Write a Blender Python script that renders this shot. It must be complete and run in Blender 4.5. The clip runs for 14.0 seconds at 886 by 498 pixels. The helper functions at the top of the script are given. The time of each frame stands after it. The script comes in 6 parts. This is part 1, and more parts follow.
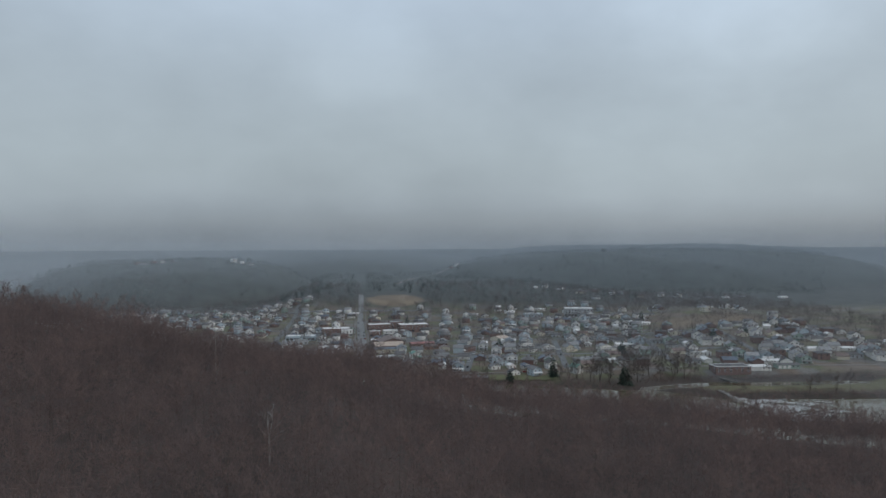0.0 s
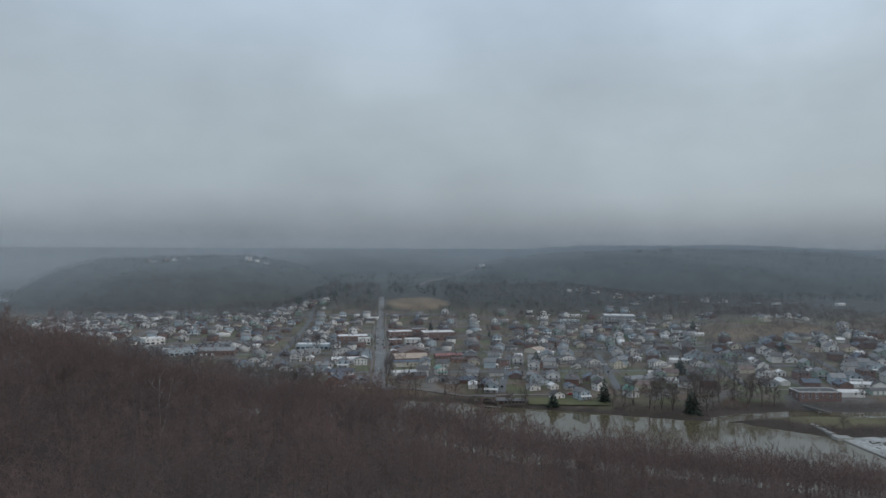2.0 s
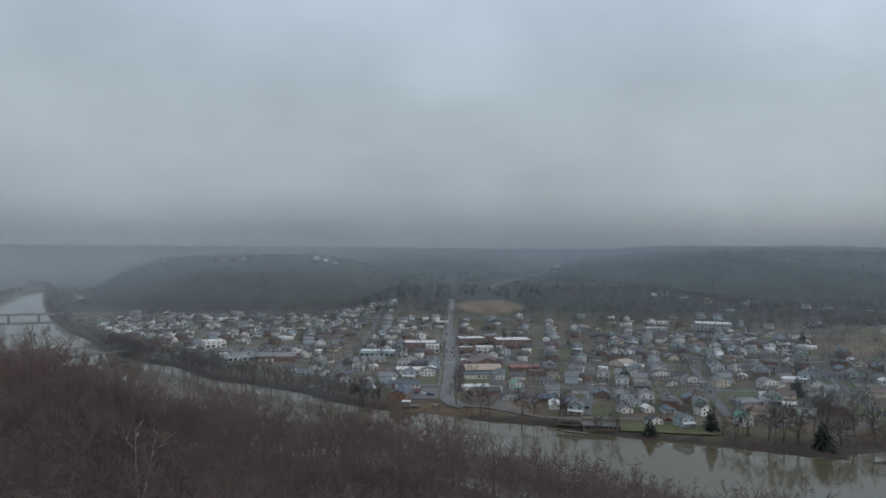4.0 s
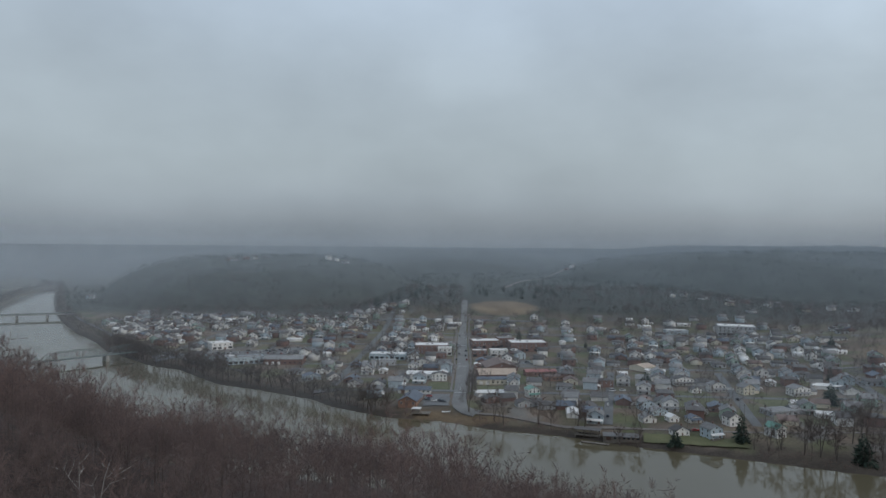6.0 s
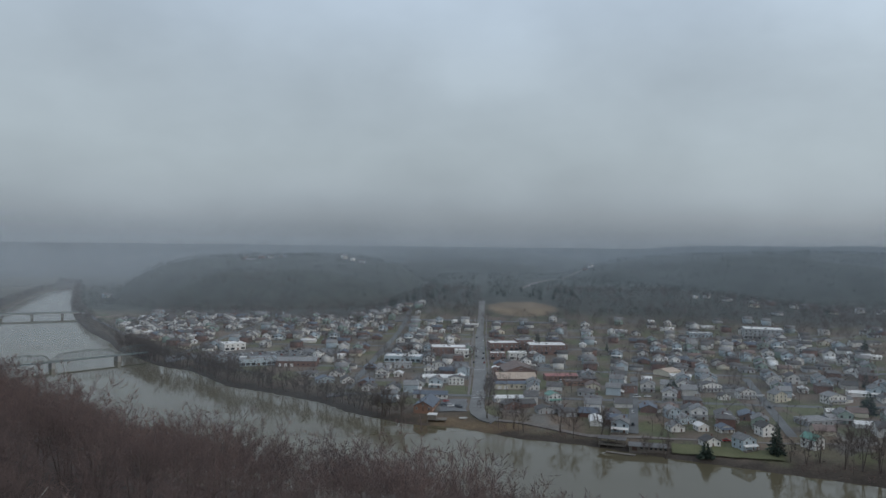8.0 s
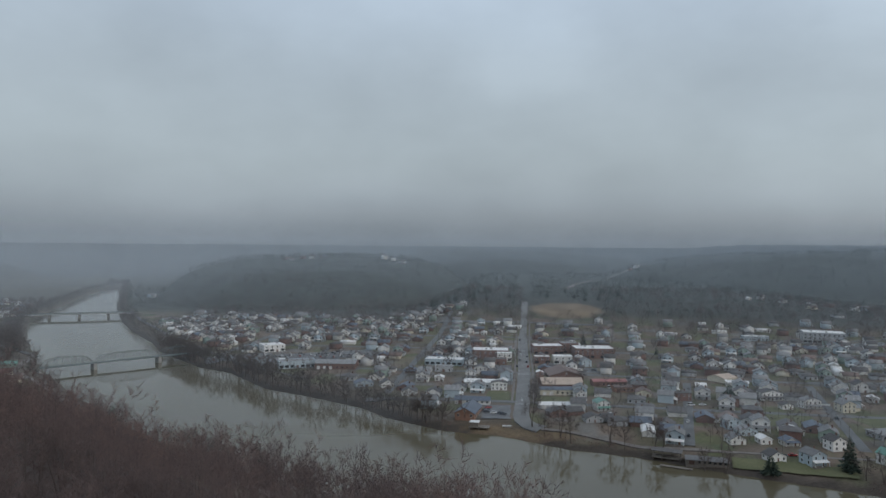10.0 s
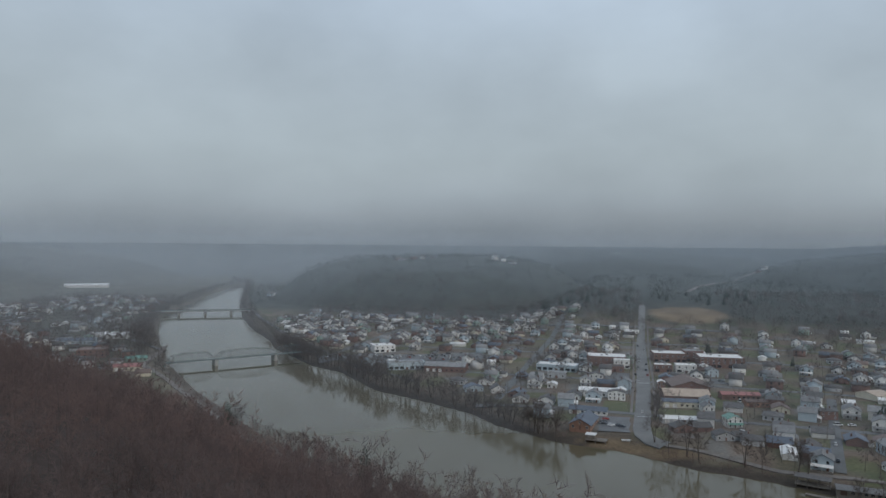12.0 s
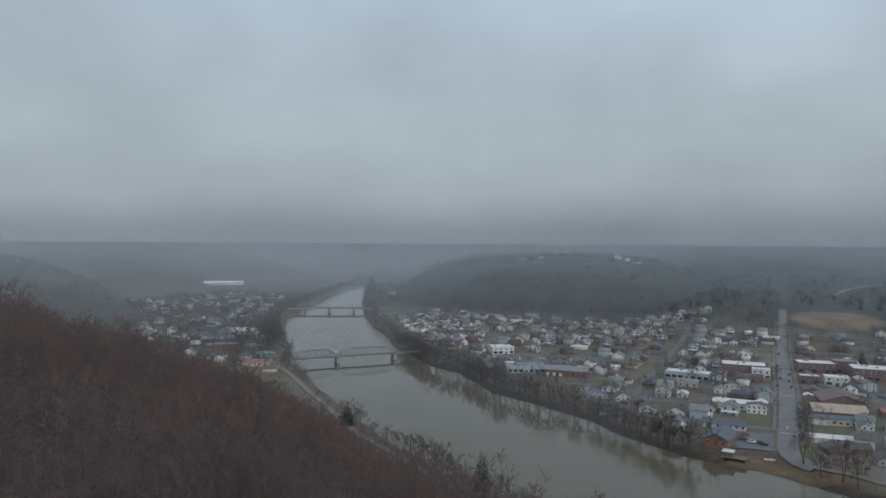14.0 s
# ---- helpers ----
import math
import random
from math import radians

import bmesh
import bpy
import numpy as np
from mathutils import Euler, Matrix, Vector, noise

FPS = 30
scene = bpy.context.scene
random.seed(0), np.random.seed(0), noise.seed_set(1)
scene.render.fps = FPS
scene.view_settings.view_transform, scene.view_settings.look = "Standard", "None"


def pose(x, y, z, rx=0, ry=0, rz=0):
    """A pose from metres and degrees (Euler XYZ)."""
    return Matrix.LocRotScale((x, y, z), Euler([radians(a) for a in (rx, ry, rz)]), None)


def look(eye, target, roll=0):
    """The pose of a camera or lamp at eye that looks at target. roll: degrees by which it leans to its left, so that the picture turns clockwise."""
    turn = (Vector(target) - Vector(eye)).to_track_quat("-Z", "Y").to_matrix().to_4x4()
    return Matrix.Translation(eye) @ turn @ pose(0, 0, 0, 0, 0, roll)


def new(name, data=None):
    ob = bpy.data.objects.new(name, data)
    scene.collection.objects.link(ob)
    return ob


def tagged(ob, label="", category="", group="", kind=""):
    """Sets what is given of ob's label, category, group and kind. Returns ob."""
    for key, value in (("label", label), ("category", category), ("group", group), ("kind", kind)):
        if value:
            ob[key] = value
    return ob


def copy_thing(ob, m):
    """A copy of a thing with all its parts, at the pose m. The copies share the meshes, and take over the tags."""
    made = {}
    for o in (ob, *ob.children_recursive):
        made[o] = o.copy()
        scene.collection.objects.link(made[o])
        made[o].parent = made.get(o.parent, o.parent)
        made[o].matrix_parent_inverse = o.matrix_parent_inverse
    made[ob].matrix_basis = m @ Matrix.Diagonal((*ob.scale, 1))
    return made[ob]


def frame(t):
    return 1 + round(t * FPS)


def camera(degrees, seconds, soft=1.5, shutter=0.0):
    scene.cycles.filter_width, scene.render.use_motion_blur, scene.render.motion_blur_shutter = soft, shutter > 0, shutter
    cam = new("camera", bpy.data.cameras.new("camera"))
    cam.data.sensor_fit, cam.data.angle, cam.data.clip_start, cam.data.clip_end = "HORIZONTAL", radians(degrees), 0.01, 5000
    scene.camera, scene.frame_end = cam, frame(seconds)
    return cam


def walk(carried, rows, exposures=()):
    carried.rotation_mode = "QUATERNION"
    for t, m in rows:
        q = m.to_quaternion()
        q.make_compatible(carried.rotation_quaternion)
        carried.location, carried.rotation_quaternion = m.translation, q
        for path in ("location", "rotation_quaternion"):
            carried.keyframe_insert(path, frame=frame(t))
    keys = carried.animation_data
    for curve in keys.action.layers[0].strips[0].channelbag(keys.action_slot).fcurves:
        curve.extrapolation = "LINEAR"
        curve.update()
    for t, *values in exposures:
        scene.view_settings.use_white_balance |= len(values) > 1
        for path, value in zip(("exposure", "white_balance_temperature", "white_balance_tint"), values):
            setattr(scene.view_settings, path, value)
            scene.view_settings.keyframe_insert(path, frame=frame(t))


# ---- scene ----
cam = camera(65.4, 14.0)
PATH = [
    (0, (-0.258, -547.349, 98.977), (-0.012, -545.364, 98.977), -0.3),
    (0.5, (0.501, -528.454, 99.056), (0.705, -526.465, 99.056), -0.1),
    (1, (1.394, -509.583, 99.149), (1.604, -507.594, 99.149), 0.0),
    (1.5, (2.349, -490.567, 99.241), (2.565, -488.578, 99.24), 0.1),
    (2, (3.102, -471.045, 99.369), (3.283, -469.053, 99.367), 0.2),
    (2.5, (3.562, -452.172, 99.572), (3.734, -450.179, 99.571), 0.3),
    (3, (3.648, -436.024, 99.767), (3.708, -434.025, 99.766), 0.4),
    (3.2, (3.707, -431.551, 99.781), (3.732, -429.551, 99.779), 0.3),
    (5.5, (4.836, -401.877, 99.691), (4.787, -399.878, 99.685), 0.5),
    (6, (4.88, -397.244, 99.623), (4.816, -395.245, 99.617), 0.5),
    (6.5, (4.734, -393.237, 99.581), (4.658, -391.239, 99.575), 0.5),
    (7, (4.462, -389.424, 99.57), (4.376, -387.426, 99.564), 0.5),
    (7.5, (4.102, -385.532, 99.57), (4.005, -383.534, 99.563), 0.6),
    (10, (2.208, -365.169, 99.52), (1.978, -363.182, 99.511), 0.5),
    (10.5, (1.725, -361.37, 99.521), (1.439, -359.391, 99.512), 0.5),
    (11, (0.876, -357.443, 99.476), (0.504, -355.478, 99.466), 0.5),
    (11.5, (-0.069, -353.39, 99.563), (-0.529, -351.443, 99.552), 0.5),
    (12, (-1.142, -349.751, 99.779), (-1.684, -347.826, 99.768), 0.5),
    (12.5, (-2.257, -346.388, 99.946), (-2.886, -344.49, 99.933), 0.4),
    (13, (-3.386, -343.669, 100.005), (-4.1, -341.801, 99.991), 0.5),
    (13.5, (-4.273, -341.096, 100.035), (-5.071, -339.263, 100.02), 0.4),
    (14, (-5.034, -338.562, 100.048), (-5.897, -336.758, 100.032), 0.4),
]
walk(cam, [(t, look(eye, target, roll)) for t, eye, target, roll in PATH])

# ---- world and light ----
world = bpy.data.worlds.new("overcast_sky")
scene.world = world
world.use_nodes = True
wn, wl = world.node_tree.nodes, world.node_tree.links
wn.clear()
w_out, w_bg = wn.new("ShaderNodeOutputWorld"), wn.new("ShaderNodeBackground")
w_sky = wn.new("ShaderNodeTexSky")
w_sky.sky_type, w_sky.sun_disc = "NISHITA", False
w_sky.sun_elevation, w_sky.sun_rotation = radians(38), radians(60)
w_coord, w_sep = wn.new("ShaderNodeTexCoord"), wn.new("ShaderNodeSeparateXYZ")
wl.new(w_coord.outputs["Generated"], w_sep.inputs[0])
# the cloud deck: darker mist low down, pale higher up
w_ramp = wn.new("ShaderNodeValToRGB")
w_map = wn.new("ShaderNodeMapping")
w_map.inputs["Scale"].default_value = (1.0, 1.0, 1.7)
wl.new(w_coord.outputs["Generated"], w_map.inputs[0])
w_noise = wn.new("ShaderNodeTexNoise")
w_noise.inputs["Scale"].default_value, w_noise.inputs["Detail"].default_value = 2.3, 4.0
w_noise.inputs["Roughness"].default_value = 0.45
wl.new(w_map.outputs[0], w_noise.inputs["Vector"])
w_add = wn.new("ShaderNodeMath")
w_add.operation = "MULTIPLY_ADD"
wl.new(w_noise.outputs["Fac"], w_add.inputs[0])
w_add.inputs[1].default_value = 0.07
wl.new(w_sep.outputs["Z"], w_add.inputs[2])
wl.new(w_add.outputs[0], w_ramp.inputs[0])
stops = [(0.0, (0.120, 0.142, 0.162)), (0.035, (0.163, 0.191, 0.218)), (0.08, (0.272, 0.316, 0.360)), (0.11, (0.322, 0.373, 0.416)), (0.17, (0.365, 0.425, 0.460)),
         (0.30, (0.405, 0.480, 0.548)), (0.40, (0.435, 0.530, 0.640)), (1.0, (0.52, 0.60, 0.70))]
w_ramp.color_ramp.interpolation = "B_SPLINE"
ce = w_ramp.color_ramp.elements
ce[0].position, ce[0].color = stops[0][0], (*stops[0][1], 1)
ce[1].position, ce[1].color = stops[-1][0], (*stops[-1][1], 1)
for p, c in stops[1:-1]:
    ce.new(p).color = (*c, 1)
# brighter and darker patches of cloud
w_noise2 = wn.new("ShaderNodeTexNoise")
w_noise2.inputs["Scale"].default_value, w_noise2.inputs["Detail"].default_value = 3.4, 5.0
w_noise2.inputs["Roughness"].default_value = 0.5
wl.new(w_map.outputs[0], w_noise2.inputs["Vector"])
w_rng = wn.new("ShaderNodeMapRange")
w_rng.inputs["From Min"].default_value, w_rng.inputs["From Max"].default_value = 0.3, 0.7
w_rng.inputs["To Min"].default_value, w_rng.inputs["To Max"].default_value = 0.90, 1.12
wl.new(w_noise2.outputs["Fac"], w_rng.inputs[0])
w_mul = wn.new("ShaderNodeVectorMath")
w_mul.operation = "SCALE"
wl.new(w_ramp.outputs[0], w_mul.inputs[0])
wl.new(w_rng.outputs[0], w_mul.inputs["Scale"])
# a trace of the clear sky's colour through the cloud
w_skys = wn.new("ShaderNodeVectorMath")
w_skys.operation = "SCALE"
w_skys.inputs["Scale"].default_value = 0.004
wl.new(w_sky.outputs[0], w_skys.inputs[0])
w_sum = wn.new("ShaderNodeVectorMath")
wl.new(w_mul.outputs[0], w_sum.inputs[0])
wl.new(w_skys.outputs[0], w_sum.inputs[1])
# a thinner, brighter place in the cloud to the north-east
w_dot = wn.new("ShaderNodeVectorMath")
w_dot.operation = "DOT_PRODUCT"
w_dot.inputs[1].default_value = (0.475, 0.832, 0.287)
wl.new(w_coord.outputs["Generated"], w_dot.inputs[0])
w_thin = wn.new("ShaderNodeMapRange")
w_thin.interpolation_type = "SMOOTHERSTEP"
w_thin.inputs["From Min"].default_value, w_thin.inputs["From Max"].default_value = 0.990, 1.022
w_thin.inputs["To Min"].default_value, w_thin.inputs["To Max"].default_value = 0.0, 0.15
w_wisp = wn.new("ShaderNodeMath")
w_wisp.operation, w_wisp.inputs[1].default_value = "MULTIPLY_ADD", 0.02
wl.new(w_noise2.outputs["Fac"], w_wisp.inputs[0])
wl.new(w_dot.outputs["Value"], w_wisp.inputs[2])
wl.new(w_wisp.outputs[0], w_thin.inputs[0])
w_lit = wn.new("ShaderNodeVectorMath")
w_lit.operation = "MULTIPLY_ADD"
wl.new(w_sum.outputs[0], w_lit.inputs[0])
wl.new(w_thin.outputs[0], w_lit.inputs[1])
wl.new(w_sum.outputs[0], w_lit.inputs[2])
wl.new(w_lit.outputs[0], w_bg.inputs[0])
w_bg.inputs[1].default_value = 1.0
wl.new(w_bg.outputs[0], w_out.inputs[0])

sun_data = bpy.data.lights.new("sun", "SUN")
sun_data.energy, sun_data.angle, sun_data.color = 0.85, radians(45), (1.0, 0.90, 0.78)
sun = new("sun", sun_data)
sun.matrix_world = look((0, 0, 400), (-150, 90, 300))
sun.location = (0, 0, 900)


# ---- materials ----
def material(name, a, b, size=2.0, fine=0.25, rough=0.8, metal=0.0, bump=0.0, vary=0.0, lap=0.0, spec=0.5, thin=False):
    """Two colours mixed by a coarse and a fine noise. size, fine: metres. vary: brightness from object to object. lap: height of clapboards or courses. thin: twigs, lit from all round."""
    m = bpy.data.materials.new(name)
    m.use_nodes = True
    n, l = m.node_tree.nodes, m.node_tree.links
    p = n["Principled BSDF"]
    p.inputs["Roughness"].default_value, p.inputs["Metallic"].default_value = rough, metal
    p.inputs["Specular IOR Level"].default_value = spec
    co = n.new("ShaderNodeTexCoord")
    n1, n2 = n.new("ShaderNodeTexNoise"), n.new("ShaderNodeTexNoise")
    n1.inputs["Scale"].default_value, n1.inputs["Detail"].default_value = 1 / size, 3
    n2.inputs["Scale"].default_value, n2.inputs["Detail"].default_value = 1 / fine, 4
    for t in (n1, n2):
        l.new(co.outputs["Object"], t.inputs["Vector"])
    mean = n.new("ShaderNodeMath")
    mean.operation = "ADD"
    l.new(n1.outputs["Fac"], mean.inputs[0])
    l.new(n2.outputs["Fac"], mean.inputs[1])
    rng = n.new("ShaderNodeMapRange")
    rng.inputs["From Min"].default_value, rng.inputs["From Max"].default_value = 0.72, 1.28
    l.new(mean.outputs[0], rng.inputs[0])
    mix = n.new("ShaderNodeMix")
    mix.data_type = "RGBA"
    mix.inputs["A"].default_value, mix.inputs["B"].default_value = (*a, 1), (*b, 1)
    l.new(rng.outputs[0], mix.inputs["Factor"])
    col = mix.outputs["Result"]
    if vary:
        info = n.new("ShaderNodeObjectInfo")
        vr = n.new("ShaderNodeMapRange")
        vr.inputs["To Min"].default_value, vr.inputs["To Max"].default_value = 1 - vary, 1 + vary
        geo, both, part_ = n.new("ShaderNodeNewGeometry"), n.new("ShaderNodeMath"), n.new("ShaderNodeMath")
        part_.operation = "FRACT"
        l.new(info.outputs["Random"], both.inputs[0])
        l.new(geo.outputs["Random Per Island"], both.inputs[1])
        l.new(both.outputs[0], part_.inputs[0])
        l.new(part_.outputs[0], vr.inputs[0])
        sc = n.new("ShaderNodeVectorMath")
        sc.operation = "SCALE"
        l.new(col, sc.inputs[0])
        l.new(vr.outputs[0], sc.inputs["Scale"])
        col = sc.outputs[0]
    l.new(col, p.inputs["Base Color"])
    if thin:
        front, back, both_ = n.new("ShaderNodeBsdfDiffuse"), n.new("ShaderNodeBsdfTranslucent"), n.new("ShaderNodeMixShader")
        l.new(col, front.inputs[0])
        l.new(col, back.inputs[0])
        l.new(front.outputs[0], both_.inputs[1])
        l.new(back.outputs[0], both_.inputs[2])
        l.new(both_.outputs[0], n["Material Output"].inputs[0])
        n.remove(p)
        return m
    if bump or lap:
        b1 = n.new("ShaderNodeBump")
        b1.inputs["Strength"].default_value = bump or 0.6
        if lap:
            sx, md = n.new("ShaderNodeSeparateXYZ"), n.new("ShaderNodeMath")
            md.operation, md.inputs[1].default_value = "FRACT", 0
            sc2 = n.new("ShaderNodeMath")
            sc2.operation, sc2.inputs[1].default_value = "DIVIDE", lap
            l.new(co.outputs["Object"], sx.inputs[0])
            l.new(sx.outputs["Z"], sc2.inputs[0])
            l.new(sc2.outputs[0], md.inputs[0])
            l.new(md.outputs[0], b1.inputs["Height"])
            b1.inputs["Distance"].default_value = 0.03
        else:
            l.new(n2.outputs["Fac"], b1.inputs["Height"])
            b1.inputs["Distance"].default_value = fine * 0.3
        l.new(b1.outputs[0], p.inputs["Normal"])
    return m


WHITE = material("white_siding", (0.60, 0.59, 0.57), (0.77, 0.76, 0.735), 3, 0.4, 0.55, vary=0.16, lap=0.2)
CREAM = material("cream_siding", (0.56, 0.51, 0.40), (0.68, 0.63, 0.52), 3, 0.4, 0.6, vary=0.08, lap=0.2)
BLUE = material("pale_blue_siding", (0.36, 0.43, 0.48), (0.47, 0.54, 0.58), 3, 0.4, 0.6, vary=0.12, lap=0.2)
GREY = material("grey_siding", (0.33, 0.34, 0.35), (0.45, 0.46, 0.47), 3, 0.4, 0.6, vary=0.15, lap=0.2)
GREEN = material("sage_siding", (0.25, 0.33, 0.29), (0.34, 0.42, 0.37), 3, 0.4, 0.6, vary=0.12, lap=0.2)
BRICK = material("red_brick", (0.150, 0.090, 0.078), (0.225, 0.140, 0.120), 1.5, 0.12, 0.85, bump=0.5, vary=0.15)
ORANGE = material("orange_brick", (0.25, 0.145, 0.105), (0.34, 0.205, 0.15), 1.5, 0.12, 0.85, bump=0.5)
R_GREY = material("grey_shingle", (0.155, 0.155, 0.157), (0.25, 0.249, 0.25), 2, 0.3, 0.65, bump=0.5, vary=0.25)
R_DARK = material("dark_shingle", (0.070, 0.067, 0.067), (0.125, 0.12, 0.12), 2, 0.3, 0.75, bump=0.5, vary=0.25)
R_WHITE = material("white_roof_sheet", (0.62, 0.61, 0.60), (0.80, 0.79, 0.77), 4, 0.6, 0.4, vary=0.06)
R_TAN = material("tan_metal_roof", (0.38, 0.29, 0.22), (0.48, 0.37, 0.285), 4, 0.6, 0.45)
R_BLUE = material("blue_metal_roof", (0.085, 0.105, 0.140), (0.125, 0.148, 0.185), 3, 0.5, 0.6, vary=0.1)
R_RED = material("red_metal_roof", (0.27, 0.10, 0.09), (0.36, 0.145, 0.13), 3, 0.5, 0.5)
R_GREEN = material("green_metal_roof", (0.10, 0.22, 0.18), (0.15, 0.30, 0.25), 3, 0.5, 0.5)
R_BROWN = material("brown_shingle", (0.12, 0.085, 0.075), (0.19, 0.135, 0.115), 2, 0.3, 0.65, bump=0.5, vary=0.2)
PANE = material("window_glass", (0.02, 0.025, 0.03), (0.04, 0.045, 0.05), 1, 0.3, 0.12)
TRIM = material("white_trim", (0.66, 0.67, 0.67), (0.78, 0.78, 0.78), 2, 0.3, 0.5)
DOOR = material("painted_door", (0.10, 0.06, 0.045), (0.16, 0.09, 0.07), 1, 0.2, 0.5, vary=0.4)
ASPHALT = material("wet_asphalt", (0.085, 0.088, 0.09), (0.14, 0.143, 0.145), 9, 0.5, 0.7, bump=0.15)
STREET = material("worn_street_asphalt", (0.135, 0.134, 0.132), (0.205, 0.203, 0.198), 9, 0.5, 0.8, bump=0.15)
LOTMAT = material("parking_asphalt", (0.09, 0.092, 0.096), (0.155, 0.157, 0.161), 7, 0.4, 0.65, bump=0.15)
CONCRETE = material("concrete", (0.27, 0.27, 0.26), (0.38, 0.38, 0.36), 3, 0.25, 0.75, bump=0.2)
GRAVEL = material("gravel_track", (0.135, 0.120, 0.108), (0.225, 0.203, 0.187), 3, 0.2, 0.9, bump=0.4)
STEEL = material("weathered_steel", (0.12, 0.145, 0.145), (0.19, 0.215, 0.21), 2, 0.2, 0.6, metal=0.3)
BARK = material("bark", (0.090, 0.073, 0.066), (0.150, 0.124, 0.112), 1.2, 0.15, 0.9)
TWIG = material("bare_twigs", (0.150, 0.123, 0.120), (0.272, 0.194, 0.174), 34, 7.0, 0.95, vary=0.10, thin=True)
BIRCH = material("pale_bark", (0.26, 0.245, 0.23), (0.38, 0.365, 0.345), 1, 0.2, 0.8)
GREYTWIG = material("grey_twigs", (0.115, 0.097, 0.092), (0.195, 0.165, 0.153), 16, 5.0, 0.95, vary=0.12, thin=True)
NEEDLE = material("evergreen_needles", (0.026, 0.044, 0.034), (0.056, 0.080, 0.060), 2.5, 0.5, 0.9, vary=0.2)
HILLWOOD = material("hillside_wood", (0.070, 0.084, 0.074), (0.112, 0.128, 0.113), 160, 18, 0.95, thin=True)
FIELD = material("dead_grass", (0.15, 0.115, 0.075), (0.22, 0.17, 0.115), 20, 1.5, 0.95, bump=0.3)
LAWN = material("winter_lawn", (0.085, 0.095, 0.045), (0.14, 0.14, 0.075), 14, 0.8, 0.95, bump=0.3)
FOAM = material("white_water", (0.17, 0.175, 0.165), (0.50, 0.51, 0.50), 9, 2.0, 0.6, bump=0.5)
TYRE = material("rubber", (0.02, 0.02, 0.02), (0.03, 0.03, 0.03), 1, 0.2, 0.8)
CARW = material("white_car_paint", (0.70, 0.70, 0.70), (0.76, 0.76, 0.76), 3, 1, 0.25)
CARS = material("silver_car_paint", (0.33, 0.34, 0.35), (0.40, 0.41, 0.42), 3, 1, 0.25, metal=0.5)
CARD = material("dark_car_paint", (0.03, 0.035, 0.045), (0.05, 0.055, 0.07), 3, 1, 0.25)
CARR = material("red_car_paint", (0.30, 0.035, 0.03), (0.36, 0.05, 0.04), 3, 1, 0.25)
WOOD = material("weathered_wood", (0.13, 0.115, 0.10), (0.22, 0.195, 0.17), 1.5, 0.2, 0.85, bump=0.3)

WATER = bpy.data.materials.new("river_water")
WATER.use_nodes = True
_n, _l = WATER.node_tree.nodes, WATER.node_tree.links
_p = _n["Principled BSDF"]
_p.inputs["Roughness"].default_value, _p.inputs["IOR"].default_value = 0.06, 1.33
_co = _n.new("ShaderNodeTexCoord")
_t1, _t2 = _n.new("ShaderNodeTexNoise"), _n.new("ShaderNodeTexNoise")
_t1.inputs["Scale"].default_value, _t1.inputs["Detail"].default_value = 0.02, 4
_t2.inputs["Scale"].default_value, _t2.inputs["Detail"].default_value = 0.35, 3
for _t in (_t1, _t2):
    _l.new(_co.outputs["Object"], _t.inputs["Vector"])
_mx = _n.new("ShaderNodeMix")
_mx.data_type = "RGBA"
_mx.inputs["A"].default_value, _mx.inputs["B"].default_value = (0.092, 0.080, 0.052, 1), (0.122, 0.107, 0.071, 1)
_l.new(_t1.outputs["Fac"], _mx.inputs["Factor"])
_l.new(_mx.outputs["Result"], _p.inputs["Base Color"])
_bp = _n.new("ShaderNodeBump")
_bp.inputs["Strength"].default_value, _bp.inputs["Distance"].default_value = 0.06, 0.10
_l.new(_t2.outputs["Fac"], _bp.inputs["Height"])
_l.new(_bp.outputs[0], _p.inputs["Normal"])

GROUND = bpy.data.materials.new("ground_cover")
GROUND.use_nodes = True
_n, _l = GROUND.node_tree.nodes, GROUND.node_tree.links
_p = _n["Principled BSDF"]
_p.inputs["Roughness"].default_value = 0.95
_at = _n.new("ShaderNodeVertexColor")
_at.layer_name = "cover"
_co = _n.new("ShaderNodeTexCoord")
_t1, _t2 = _n.new("ShaderNodeTexNoise"), _n.new("ShaderNodeTexNoise")
_t1.inputs["Scale"].default_value, _t1.inputs["Detail"].default_value = 0.035, 5
_t2.inputs["Scale"].default_value, _t2.inputs["Detail"].default_value = 0.7, 5
_ad = _n.new("ShaderNodeMath")
for _i, _t in enumerate((_t1, _t2)):
    _l.new(_co.outputs["Object"], _t.inputs["Vector"])
    _l.new(_t.outputs["Fac"], _ad.inputs[_i])
_rg = _n.new("ShaderNodeMapRange")
_rg.inputs["From Min"].default_value, _rg.inputs["From Max"].default_value = 0.6, 1.4
_rg.inputs["To Min"].default_value, _rg.inputs["To Max"].default_value = 0.55, 1.45
_l.new(_ad.outputs[0], _rg.inputs[0])
_sc = _n.new("ShaderNodeVectorMath")
_sc.operation = "SCALE"
_l.new(_at.outputs["Color"], _sc.inputs[0])
_l.new(_rg.outputs[0], _sc.inputs["Scale"])
_l.new(_sc.outputs[0], _p.inputs["Base Color"])
_bp = _n.new("ShaderNodeBump")
_bp.inputs["Strength"].default_value, _bp.inputs["Distance"].default_value = 0.5, 0.4
_l.new(_t2.outputs["Fac"], _bp.inputs["Height"])
_l.new(_bp.outputs[0], _p.inputs["Normal"])


